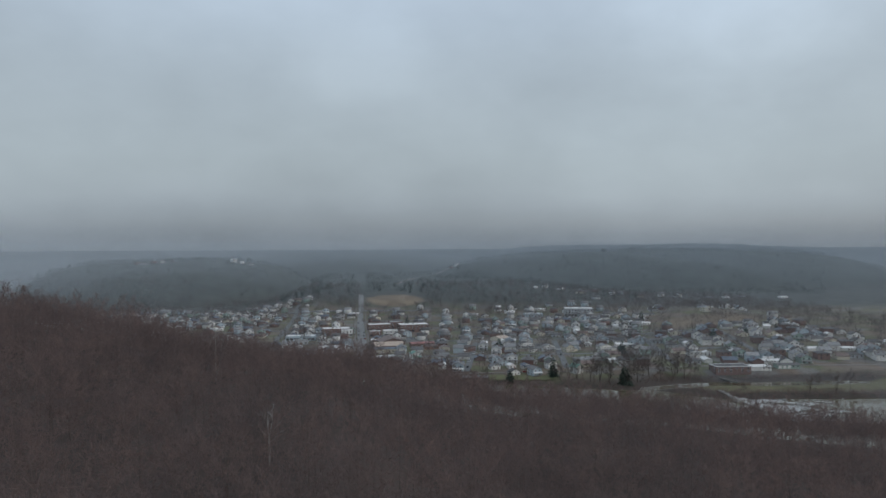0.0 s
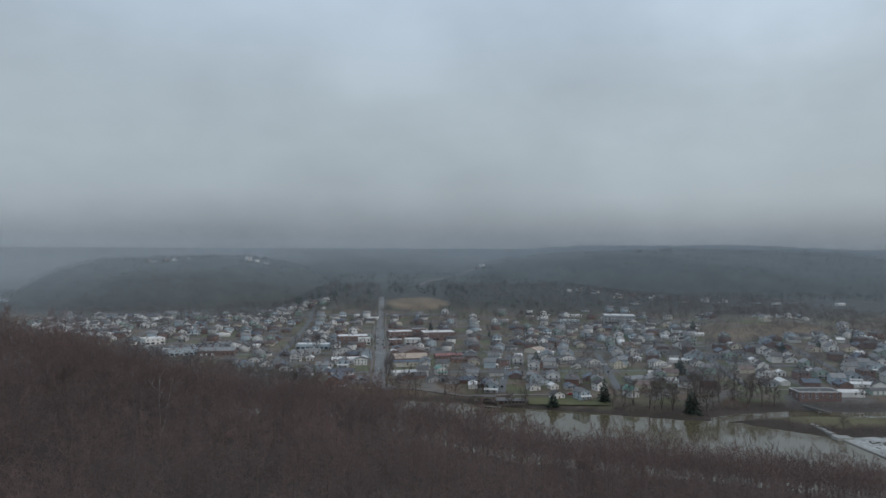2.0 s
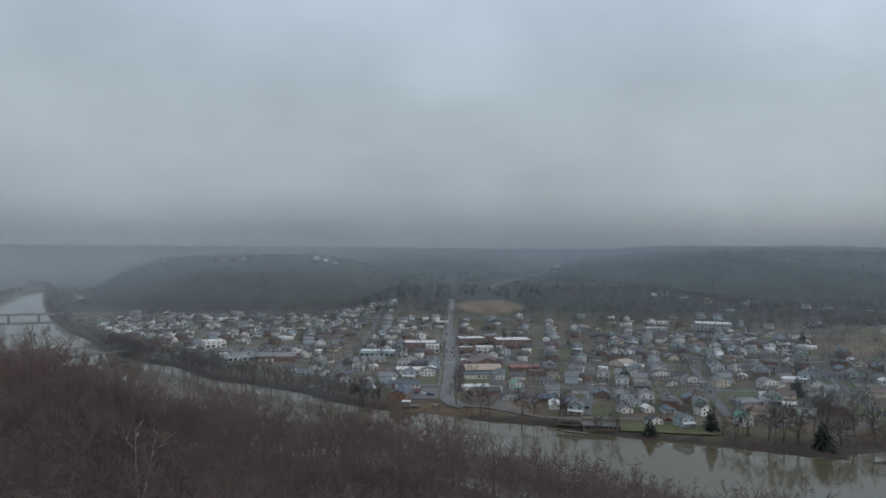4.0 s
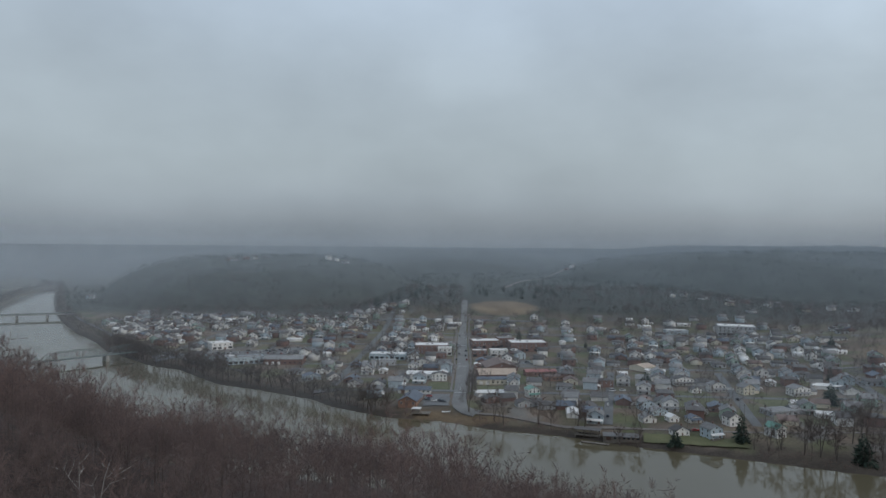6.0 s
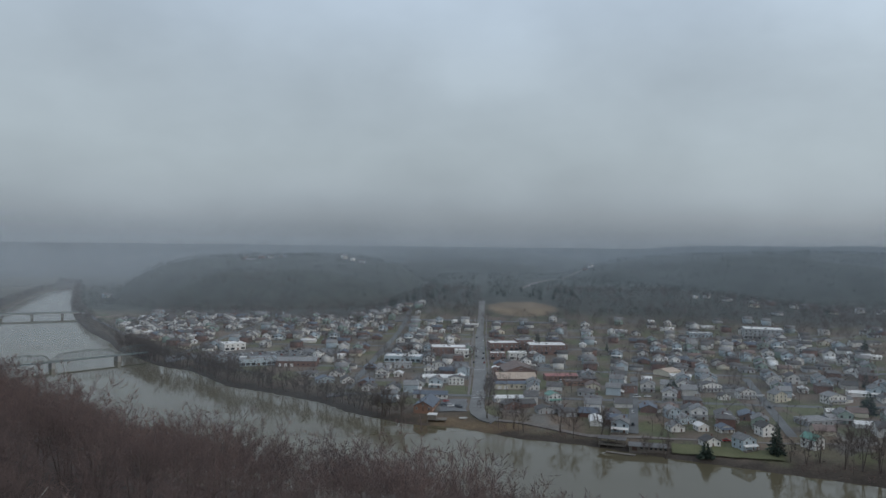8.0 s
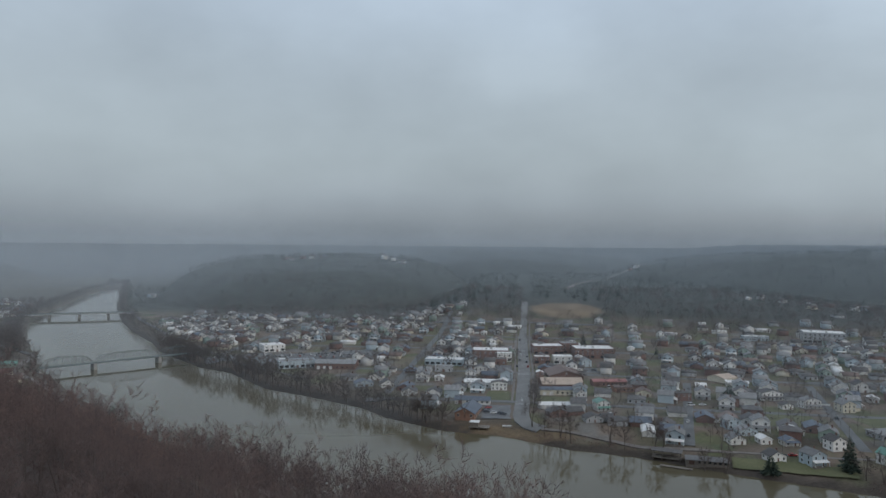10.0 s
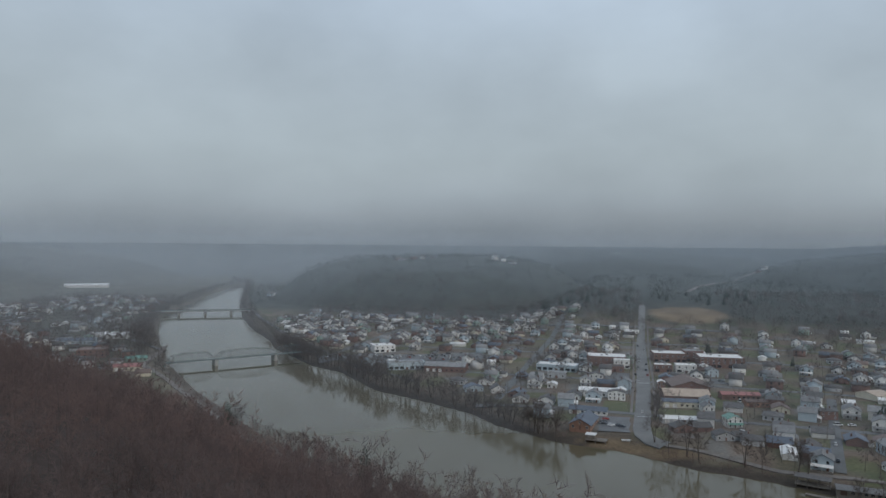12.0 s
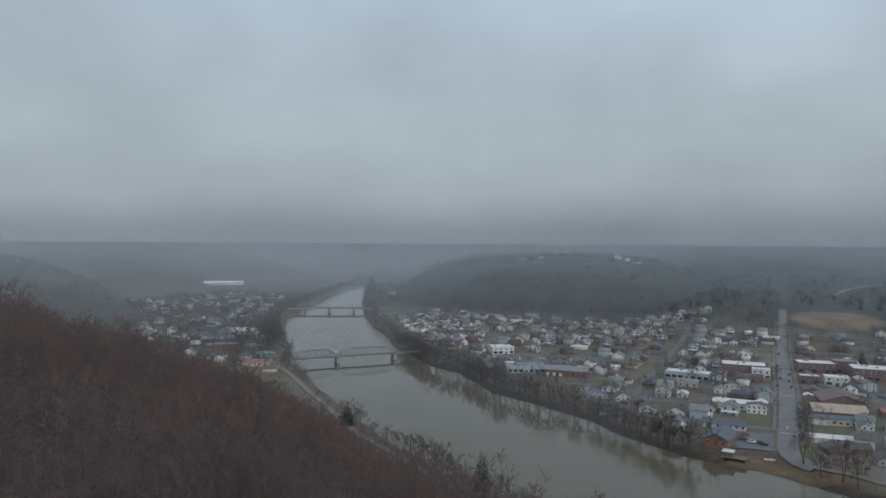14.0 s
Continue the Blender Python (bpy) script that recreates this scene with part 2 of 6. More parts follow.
# ---- lie of the land ----
NORTH_BANK = [(-1445, 1955), (-872, 1059), (-695, 760), (-603, 609), (-507, 464), (-431, 362), (-366, 287), (-332, 239), (-256, 164), (-223, 147), (-173, 92), (-140, 76), 
              (-96, 49), (-76, 27), (-39, 3), (-8, -3), (25, -22), (54, -29), (92, -48), (132, -64), (180, -84), (207, -94), (218, -103), (234, -118), 
              (245, -128), (287, -130), (382, -140), (595, -170), (1275, -221), (4080, -425)]
SOUTH_BANK = [(-1522, 1989), (-934, 1159), (-819, 864), (-677, 565), (-597, 414), (-489, 272), (-367, 130), (-346, 111), (-286, 52), (-240, 14), (-184, -34), (-154, -52),
              (-128, -71), (-111, -84), (-64, -112), (0, -138), (85, -164), (170, -200), (230, -234), (340, -280), (595, -340), (1275, -425), (4080, -680)]
U = 0.85  # metres for each unit of the hills' plan
CHANNEL = [(201, -85), (223, -79), (255, -75), (293, -81), (366, -83)]


def to_line(x, y, line):
    """Distance to a line of points, positive on its left side."""
    best, sign = np.full(x.shape, 1e9), np.ones(x.shape)
    for (ax, ay), (bx, by) in zip(line, line[1:]):
        ux, uy = bx - ax, by - ay
        k = np.clip(((x - ax) * ux + (y - ay) * uy) / (ux * ux + uy * uy), 0, 1)
        px, py = x - ax - k * ux, y - ay - k * uy
        d = np.hypot(px, py)
        near = d < best
        best = np.where(near, d, best)
        sign = np.where(near, np.sign(ux * (y - ay) - uy * (x - ax)), sign)
    return best * sign


def ramp(a, b, v):
    k = np.clip((v - a) / (b - a), 0, 1)
    return k * k * (3 - 2 * k)


def wavy(x, y, size, seed=0.0):
    return (np.sin(x / size + seed) * np.cos(y / size * 1.13 + seed * 2) + 0.6 * np.sin(x / size * 2.3 + y / size * 1.7 + seed * 3)
            + 0.35 * np.sin(x / size * 4.1 - y / size * 4.7 + seed * 5)) / 1.95


def hill(x, y, cx, cy, rx, ry, height, power):
    r = np.sqrt(((x - cx) / rx) ** 2 + ((y - cy) / ry) ** 2)
    return height * np.clip(1 - r ** power, 0, 1)


def lay(x, y):
    """Height of the ground, and the distances to the two banks (positive on land)."""
    x, y = np.asarray(x, float), np.asarray(y, float)
    dn, ds = to_line(x, y, NORTH_BANK), -to_line(x, y, SOUTH_BANK)
    d_ch = np.abs(to_line(x, y, CHANNEL))
    x, y, dn, ds = x / U, y / U, dn / U, ds / U
    bank = lambda d: np.clip(0.6 * d, -3.5, 1.5) + 3.5 * ramp(1.5, 27, d)
    # the town's side
    town = bank(dn) + 0.008 * np.clip(dn, 0, 400)
    town = town + 34 * ramp(400, 700, y) * ramp(-190, -70, x) * (1 - ramp(250, 600, x))
    town = town + 9 * ramp(220, 460, x) * ramp(-100, 160, y) + 13 * np.exp(-((x - 490) / 95) ** 2 - ((y - 280) / 85) ** 2)
    hills = np.maximum.reduce([hill(x, y, -420, 1010, 335, 330, 84, 4.5), hill(x, y, 880, 1260, 770, 440, 100, 4), hill(x, y, -60, 1850, 560, 480, 92, 4),
                               hill(x, y, 1500, 2650, 1500, 600, 128, 3), hill(x, y, -420, 2600, 1300, 600, 104, 3)])
    hills = hills * (1 + 0.05 * wavy(x, y, 120)) + 4 * wavy(x, y, 60, 1.0) * ramp(5, 40, hills)
    town = np.where(hills > 0, np.maximum(town, 6 + hills), town)
    town = np.where((x > 240) & (y < -90), np.minimum(town, 2.6), town)
    town = np.where(d_ch < 30, np.minimum(town, (d_ch - 6.0) * 0.24), town)
    # the camera's side: bank, road bench, wooded hill
    dd = np.clip(ds - np.interp(x, [-360, -290, -90, -20], [19, 30, 30, 19]), 0, None)
    steep = np.interp(x, [-230, -150, -20, 80], [0.45, 0.52, 0.51, 0.33])
    top = np.interp(x, [-300, -200, -110, -75, 0, 60, 300], [98, 88, 68, 60, 52, 36, 23])
    rise = steep * dd
    rise = -8 * np.logaddexp(-rise / 8, -top / 8) + 8 * np.log1p(np.exp(-top / 8))
    rise = rise * ramp(-440, -255, x - 0.35 * (y + 150)) * (1 + 0.06 * wavy(x, y, 45, 2.0))
    far = np.maximum.reduce([hill(x, y, -1060, 90, 340, 320, 92, 3), hill(x, y, -1900, 1050, 560, 800, 103, 3)])
    far = far * (1 + 0.05 * wavy(x, y, 110, 0.7))
    south = bank(ds) + np.maximum(rise, far)
    z = np.where(ds > 0, south, np.where(dn > 0, town, np.maximum(np.minimum(dn, ds) * 0 - 3.0, np.maximum(0.5 * dn, 0.5 * ds).clip(-3.0, 0))))
    rim = 114 * ramp(2500, 3500, np.hypot(x, y - 100)) * (1 + 0.015 * wavy(x, y, 260, 3.0))
    return np.where(((dn > 0) | (ds > 0)) & (rim > 0), np.maximum(z, rim), z) * U, dn * U, ds * U


def part(name, data, mat, parent=None, label=""):
    """Links a bmesh or mesh as one object under a thing or a part."""
    if isinstance(data, bmesh.types.BMesh):
        me = bpy.data.meshes.new(name)
        data.to_mesh(me)
        data.free()
    else:
        me = data
    if mat is not None and not me.materials:
        me.materials.append(mat)
    ob = new(name, me)
    ob.parent = parent
    return tagged(ob, label)


def mesh_from(name, verts, faces):
    me = bpy.data.meshes.new(name)
    me.from_pydata([tuple(v) for v in verts], [], [tuple(f) for f in faces])
    return me


def quick_mesh(name, verts, tris):
    """A mesh of triangles from two arrays."""
    me = bpy.data.meshes.new(name)
    me.vertices.add(len(verts))
    me.vertices.foreach_set("co", np.ascontiguousarray(verts, np.float32).ravel())
    me.loops.add(3 * len(tris))
    me.loops.foreach_set("vertex_index", np.ascontiguousarray(tris, np.int32).ravel())
    me.polygons.add(len(tris))
    me.polygons.foreach_set("loop_start", np.arange(0, 3 * len(tris), 3, dtype=np.int32))
    me.update(calc_edges=True)
    return me


def add_box(bm, x0, y0, z0, x1, y1, z1, taper=0.0):
    vs = [bm.verts.new((x, y, z)) for z, k in ((z0, 0), (z1, taper)) for x, y in ((x0 + k, y0 + k), (x1 - k, y0 + k), (x1 - k, y1 - k), (x0 + k, y1 - k))]
    for f in ((3, 2, 1, 0), (4, 5, 6, 7), (0, 1, 5, 4), (1, 2, 6, 5), (2, 3, 7, 6), (3, 0, 4, 7)):
        bm.faces.new([vs[i] for i in f])
    return bm


def box(*a, **k):
    return add_box(bmesh.new(), *a, **k)


def spaced(a, fine0, fine1, b, step):
    """Even steps between fine0 and fine1, growing ones out to a and b."""
    mid = list(np.arange(fine0, fine1 + step, step))
    out, s, v = [], step, mid[-1]
    while v < b:
        s *= 1.045
        v = min(v + s, b)
        out.append(v)
    left, s, v = [], step, mid[0]
    while v > a:
        s *= 1.045
        v = max(v - s, a)
        left.append(v)
    return np.array(left[::-1] + mid + out)


gx, gy = spaced(-4000, -450, 430, 4000, 5.5), spaced(-1300, -400, 560, 4000, 5.5)
X, Y = np.meshgrid(gx, gy)
Z, DN, DS = lay(X, Y)
rough = np.random.default_rng(3).normal(0, 1, Z.shape)
Z = np.where((DN > 6) & (DN < 5000) & (Y < 400), Z, Z + 0.25 * rough * (np.maximum(DN, DS) > 12))
nx, ny = len(gx), len(gy)
idx = np.arange(nx * ny).reshape(ny, nx)
quads = np.stack([idx[:-1, :-1], idx[:-1, 1:], idx[1:, 1:], idx[1:, :-1]], -1).reshape(-1, 4)
tris = np.concatenate([quads[:, [0, 1, 2]], quads[:, [0, 2, 3]]])
ground_mesh = quick_mesh("ground", np.stack([X, Y, Z], -1).reshape(-1, 3), tris)
cover = np.zeros((ny, nx, 4))
XP, YP, ZP = X / U, Y / U, Z / U
cover[..., 3] = 1


def paint(mask, rgb):
    m = np.clip(mask, 0, 1)[..., None]
    cover[..., :3] = cover[..., :3] * (1 - m) + np.array(rgb) * m


paint(np.ones_like(Z), (0.128, 0.110, 0.074))
patch = wavy(XP, YP, 28, 4.0)
paint(ramp(-0.1, 0.5, patch), (0.138, 0.110, 0.088))
paint(ramp(0.25, 0.6, wavy(XP, YP, 17, 7.0)), (0.088, 0.102, 0.055))
cell = np.floor((XP + 4 * wavy(XP, YP, 9)) / 17) * 57 + np.floor((YP + 4 * wavy(YP, XP, 8)) / 19) * 131
pick_ = np.modf(np.abs(np.sin(cell * 12.9898) * 43758.5453))[0]
yard = (DN > 12) & (YP < 560)
paint(0.8 * (yard & (pick_ < 0.22)), (0.092, 0.098, 0.046))
paint(0.8 * (yard & (pick_ > 0.22) & (pick_ < 0.42)), (0.148, 0.108, 0.084))
paint(0.8 * (yard & (pick_ > 0.42) & (pick_ < 0.55)), (0.15, 0.142, 0.135))
paint(0.8 * (yard & (pick_ > 0.88)), (0.085, 0.070, 0.055))
paint((DN > 0) * ramp(22, 14, DN) * ((XP < 10) | (XP > 170)), (0.098, 0.078, 0.060))
paint(ramp(9, 5, DN) * (DN > -20), (0.052, 0.042, 0.034))
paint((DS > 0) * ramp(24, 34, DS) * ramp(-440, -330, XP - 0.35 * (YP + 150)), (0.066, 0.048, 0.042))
paint((DS > 0) * ramp(16, 6, DS), (0.10, 0.085, 0.07))
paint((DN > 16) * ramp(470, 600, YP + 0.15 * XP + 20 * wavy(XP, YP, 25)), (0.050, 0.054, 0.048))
# hill ground darkened to the tone its woods take from their own shade
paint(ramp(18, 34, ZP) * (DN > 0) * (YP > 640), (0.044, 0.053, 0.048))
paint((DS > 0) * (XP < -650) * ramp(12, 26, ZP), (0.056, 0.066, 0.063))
paint((DS > 14) * ramp(-400, -520, XP) * 0.8, (0.068, 0.066, 0.054))
DCH = to_line(X, Y, CHANNEL)
isle = (DN > 0) & (X > 200) & (DCH < 0) & (Y < -70)
paint(isle * ramp(11, 17, DN + 3.0 * wavy(X, Y, 5)), (0.112, 0.104, 0.056))
paint(isle * ramp(17, 11, DN + 3.0 * wavy(X, Y, 5)), (0.060, 0.048, 0.040))
paint((DCH > 0) * (DCH < 24) * (X > 190) * (X < 420) * ramp(24, 17, DCH), (0.062, 0.050, 0.043))
paint(ramp(1.1, 0.8, np.hypot((XP - 64) / 52, (YP - 562) / 44) + 0.12 * wavy(XP, YP, 14)), (0.175, 0.130, 0.085))
paint(ramp(1.1, 0.8, np.hypot((XP - 453) / 75, (YP - 205) / 36) + 0.12 * wavy(XP, YP, 14)), (0.165, 0.125, 0.085))
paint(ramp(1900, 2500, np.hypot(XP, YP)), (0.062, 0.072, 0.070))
paint(ramp(1.1, 0.8, np.hypot((X - 2) / 34, (Y + 1 + 0.3 * X) / 7) + 0.15 * wavy(X, Y, 6)), (0.150, 0.108, 0.066))
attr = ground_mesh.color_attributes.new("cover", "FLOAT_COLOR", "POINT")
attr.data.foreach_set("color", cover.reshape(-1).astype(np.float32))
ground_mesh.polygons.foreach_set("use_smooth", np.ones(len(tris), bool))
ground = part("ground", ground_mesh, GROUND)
tagged(ground, "rolling valley ground of dull grass, leaf litter and muddy banks", "ground", kind="structure")

# the river: one level sheet that the banks rise out of
river = part("river", box(-2600, -900, -6, 3600, 2600, 0), WATER)
tagged(river, "broad muddy olive-grey river with still, mirroring surface", "water", kind="structure")

# heights and bank distances on an even grid, for quick look-up
LX, LY = np.arange(-560, 561, 4.0), np.arange(-560, 701, 4.0)
LZ, LN, LS = lay(*np.meshgrid(LX, LY))


def spot(x, y):
    """Height and the distances to the north and south bank at one place."""
    i, j = (x + 560) / 4, (y + 560) / 4
    if not (0 <= i < len(LX) - 1 and 0 <= j < len(LY) - 1):
        return tuple(float(v[0]) for v in lay(np.array([x]), np.array([y])))
    a, c = int(i), int(j)
    u, v = i - a, j - c
    mix = lambda g: float((g[c, a] * (1 - u) + g[c, a + 1] * u) * (1 - v) + (g[c + 1, a] * (1 - u) + g[c + 1, a + 1] * u) * v)
    return mix(LZ), mix(LN), mix(LS)


def level(x, y):
    return spot(x, y)[0]


# ---- roads and paved ground ----
def strip(name, pts, width, mat, label, lift=0.12, step=4.0, category="road", kind="structure"):
    """A road laid over the ground along a line of points."""
    line = []
    for (ax, ay), (bx, by) in zip(pts, pts[1:]):
        n = max(1, int(math.hypot(bx - ax, by - ay) / step))
        line += [(ax + (bx - ax) * i / n, ay + (by - ay) * i / n) for i in range(n)]
    line.append(pts[-1])
    P = np.array(line)
    T = np.gradient(P, axis=0)
    T /= np.linalg.norm(T, axis=1)[:, None]
    N = np.stack([-T[:, 1], T[:, 0]], -1)
    cols = np.linspace(-width / 2, width / 2, 4)
    V = np.concatenate([P + N * c for c in cols])
    z = np.maximum.reduce([lay(V[:, 0] + dx, V[:, 1] + dy)[0] for dx, dy in ((0, 0), (2, 2), (-2, -2), (2, -2), (-2, 2))])
    n = len(P)
    top = np.column_stack([V, z + lift])
    low = top.copy()
    low[:, 2] -= 0.6
    F = []
    for c in range(3):
        for i in range(n - 1):
            F.append((c * n + i, c * n + i + 1, (c + 1) * n + i + 1, (c + 1) * n + i))
    m = 4 * n
    for i in range(n - 1):
        F += [(i, m + i, m + i + 1, i + 1), (3 * n + i + 1, m + 3 * n + i + 1, m + 3 * n + i, 3 * n + i)]
    ob = part(name, mesh_from(name, np.concatenate([top, low]), F), mat)
    return tagged(ob, label, category, kind=kind)


def lean(x0):
    """How far the eastern streets lean, metres east for each metre north."""
    return 0.22 * min(1.0, max(0.0, (x0 - 20) / 70))


MAIN = [(13, 1), (7, 6), (3, 14), (2, 26), (3, 60), (4, 153), (3, 262), (3, 350), (4, 430), (5, 515), (5, 580)]
strip("road", MAIN[:8], 9.0, STREET, "broad wet grey main street", 0.14)
strip("road", MAIN[7:10], 7.5, STREET, "wet grey street climbing out of the town", 0.14)
strip("pavement", [(x - 6.6, y) for x, y in MAIN[4:9]], 1.5, GRAVEL, "worn grey pavement beside the main street", 0.22, category="pavement")
strip("pavement", [(x + 6.6, y) for x, y in MAIN[4:9]], 1.5, GRAVEL, "worn grey pavement beside the main street", 0.22, category="pavement")
NS = {-255: (190, 470), -172: (150, 480), -84: (70, 470), 92: (-22, 130), 172: (-22, 130), 262: (-20, 120), 345: (0, 120)}
NS_LINES = []
for x0, (y0, y1) in NS.items():
    NS_LINES.append([(x0 + lean(x0) * (y - 20), y) for y in (y0, (y0 + y1) / 2, y1)])
    strip("road", NS_LINES[-1], 5.2, ASPHALT, "narrow wet asphalt side street between houses", 0.12)
EW = {58: (-95, 330), 153: (-175, 360), 262: (-260, 350), 345: (-270, 330), 420: (-280, 90)}
EW_LINES = []
for y0, (xa, xb) in EW.items():
    EW_LINES.append([(xa, y0), (2, y0), (xb, y0 - 0.06 * xb)])
    strip("road", EW_LINES[-1], 5.5, ASPHALT, "wet asphalt cross street through the town", 0.08)
RIVER_LANE = [(13, 1), (24, -3), (60, -22), (100, -30), (150, -34), (200, -32), (262, -30), (330, -40), (430, -50)]
strip("road", RIVER_LANE, 2.6, GRAVEL, "riverside lane behind the grassy bank", 0.10)
WEST_LANE = [(-1, 12), (-45, 48), (-95, 72), (-150, 110), (-215, 158), (-262, 205), (-300, 248), (-345, 290), (-400, 360), (-470, 445), (-560, 570), (-640, 690), (-760, 880)]
strip("road", WEST_LANE[3:11], 4.0, ASPHALT, "riverside road along the wooded bank", 0.10)
SOUTH_ROAD = [(-480, 290), (-420, 190), (-372, 105), (-320, 66), (-247, 3), (-191, -45), (-161, -63), (-135, -81), (-117, -94), (-70, -126), (0, -160), (85, -188)]
strip("road", SOUTH_ROAD, 4.6, GRAVEL, "pale gravel road along the foot of the wooded hill", 0.10)
strip("road", [(-420, 190), (-520, 240), (-640, 340), (-760, 470), (-900, 700)], 7, ASPHALT, "road through the far riverside settlement")
strip("road", [(90, 330), (100, 420)], 6, GRAVEL, "pale lane leaving the town for the hills", 0.3)
GAP_ROAD = [(66, 680), (78, 750), (97, 850), (130, 950), (175, 1030), (215, 1090)]
strip("road", GAP_ROAD, 7, GRAVEL, "pale road climbing the gap between the hills", 0.5)
# painted crossings on the main street
for cy in (58, 153, 262):
    for k in range(2):
        bar = part("crosswalk", box(-1.2, cy + 4.8 - 11 * k, level(3, cy) + 0.16, 7.2, cy + 5.2 - 11 * k, level(3, cy) + 0.185), TRIM)
        tagged(bar, "white painted crossing line on the street", "road marking", kind="structure")


def lot(x0, y0, x1, y1, turn, label, mat=LOTMAT, name="parking_lot", category="parking lot"):
    cx, cy = (x0 + x1) / 2, (y0 + y1) / 2
    c, s = math.cos(radians(turn)), math.sin(radians(turn))
    n, m = max(2, int((x1 - x0) / 5)), max(2, int((y1 - y0) / 5))
    gx_, gy_ = np.meshgrid(np.linspace(x0 - cx, x1 - cx, n), np.linspace(y0 - cy, y1 - cy, m))
    wob = 0.6 * np.sin(gx_ * 1.7 + gy_ * 2.3)
    px, py = cx + (gx_ + wob) * c - (gy_ + wob) * s, cy + (gx_ + wob) * s + (gy_ + wob) * c
    z = np.maximum.reduce([lay(px + a, py + b)[0] for a, b in ((0, 0), (3, 3), (-3, 3), (3, -3), (-3, -3))]) + 0.05
    i = np.arange(n * m).reshape(m, n)
    q = np.stack([i[:-1, :-1], i[:-1, 1:], i[1:, 1:], i[1:, :-1]], -1).reshape(-1, 4)
    top = np.stack([px.ravel(), py.ravel(), z.ravel()], -1)
    ob = part(name, mesh_from(name, top, q), mat)
    return tagged(ob, label, category, kind="structure")


lot(-20, 16, -4, 48, 0, "wet asphalt parking lot by the river end of the street")
lot(-216, 190, -120, 226, 28, "large wet parking lot before the white store")
lot(-262, 178, -206, 206, 30, "wet parking lot beside the riverside road")
lot(-176, 170, -144, 196, 28, "wet parking lot between the store and the brick works")
lot(-30, 108, -4, 122, 0, "wet asphalt parking lot behind the houses")
lot(-30, 158, -5, 182, 0, "dark asphalt parking lot behind brick buildings")
lot(47, 160, 72, 179, 0, "dark asphalt yard beside a pale blue house")
lot(272, 285, 330, 312, 0, "parking lot below the school")
lot(-20, 62, -5, 86, 0, "green lawn with worn patches", LAWN, "lawn", "lawn")
lot(11, 57, 34, 75, 0, "green lawn beside a white house", LAWN, "lawn", "lawn")
lot(-121, 138, -107, 158, 0, "small green lawn", LAWN, "lawn", "lawn")
lot(134, 20, 164, 66, 0, "green garden lawn inside a white fence", LAWN, "lawn", "lawn")
lot(186, 20, 226, 52, 8, "green lawn before cream and white houses", LAWN, "lawn", "lawn")
lot(96, -52, 146, -42, -14, "mown green bank above the river", LAWN, "lawn", "lawn")
lot(240, -40, 262, 0, 0, "green lawn beside the brick works", LAWN, "lawn", "lawn")
lot(-250, 300, -212, 322, 0, "green lawn among small houses", LAWN, "lawn", "lawn")

# ---- dam, white water ----
dam = new("dam", None)
dam.location = (244, -131, 0)
bmd = bmesh.new()
add_box(bmd, -1.0, -42, -1.5, 1.2, 0, 0.55, 0.25)
part("crest", bmd, CONCRETE, dam)
part("abutment", box(-4, -2, -1.5, 5, 4, 1.4, 0.4), CONCRETE, dam)
tagged(dam, "low concrete river dam with water spilling over", "dam")
for i in range(4):
    wall_ = part("lock_wall", box(-1.6, -2.9, -3.0, 1.6, 2.9, 0.0, 0.15), CONCRETE, None)
    wall_.location, wall_.rotation_euler = (242.2 + 0.4 * i, -110 - 5.9 * i, 2.6 - 0.42 * i), (0, 0, radians(4))
    tagged(wall_, "weathered concrete lock wall at the island's edge", "wall")
fx, fy = np.meshgrid(np.linspace(245.5, 330, 64), np.linspace(-186, -124, 44))
fy = fy - 4 * (fx < 262) * ramp(-136, -124, fy)
frng = np.random.default_rng(5)
fz = 0.10 + 0.10 * frng.random(fx.shape) + 0.25 * (wavy(fx, fy, 3.0, 2.0) > 0.2) * np.exp(-(fx - 245) / 30)
fi = np.arange(fx.size).reshape(fx.shape)
fq = np.stack([fi[:-1, :-1], fi[:-1, 1:], fi[1:, 1:], fi[1:, :-1]], -1)
keep = wavy(fx, fy * 2.2, 9.0, 1.0)[:-1, :-1] + 0.25 * frng.normal(0, 1, fq.shape[:2]) > -0.65 + (fx[:-1, :-1] - 250) / 38
keep &= lay(fx, fy)[1][:-1, :-1] < 1
foam = part("white_water", mesh_from("white_water", np.stack([fx.ravel(), fy.ravel(), fz.ravel()], -1), fq[keep]), FOAM)
tagged(foam, "churning white water below the dam", "water", kind="stuff")

# a narrow steel walkway over the side channel to the island
walkway = new("footbridge", None)
walkway.location, walkway.rotation_euler = (268.5, -67, 2.2), (0, 0, radians(100))
part("deck", box(-15, -0.9, -0.25, 15, 0.9, 0.0), WOOD, walkway)
for s_y in (-1, 1):
    part("rail", box(-15, s_y * 0.85 - 0.05, 1.0, 15, s_y * 0.85 + 0.05, 1.12), STEEL, walkway)
    part("girder", box(-15, s_y * 0.8 - 0.12, -0.85, 15, s_y * 0.8 + 0.12, -0.255), STEEL, walkway)
    for k in range(9):
        part("post", box(-14.8 + 3.7 * k - 0.05, s_y * 0.85 - 0.05, 0.0, -14.7 + 3.7 * k + 0.05, s_y * 0.85 + 0.05, 1.0), STEEL, walkway)
for k in (-7, 6):
    part("pier", box(k - 0.4, -0.7, -4.5, k + 0.4, 0.7, -0.86), CONCRETE, walkway)
tagged(walkway, "narrow dark footbridge over the side channel", "footbridge")

# ---- buildings ----
TAKEN = []


def claim(x, y, r):
    TAKEN.append((x, y, r))


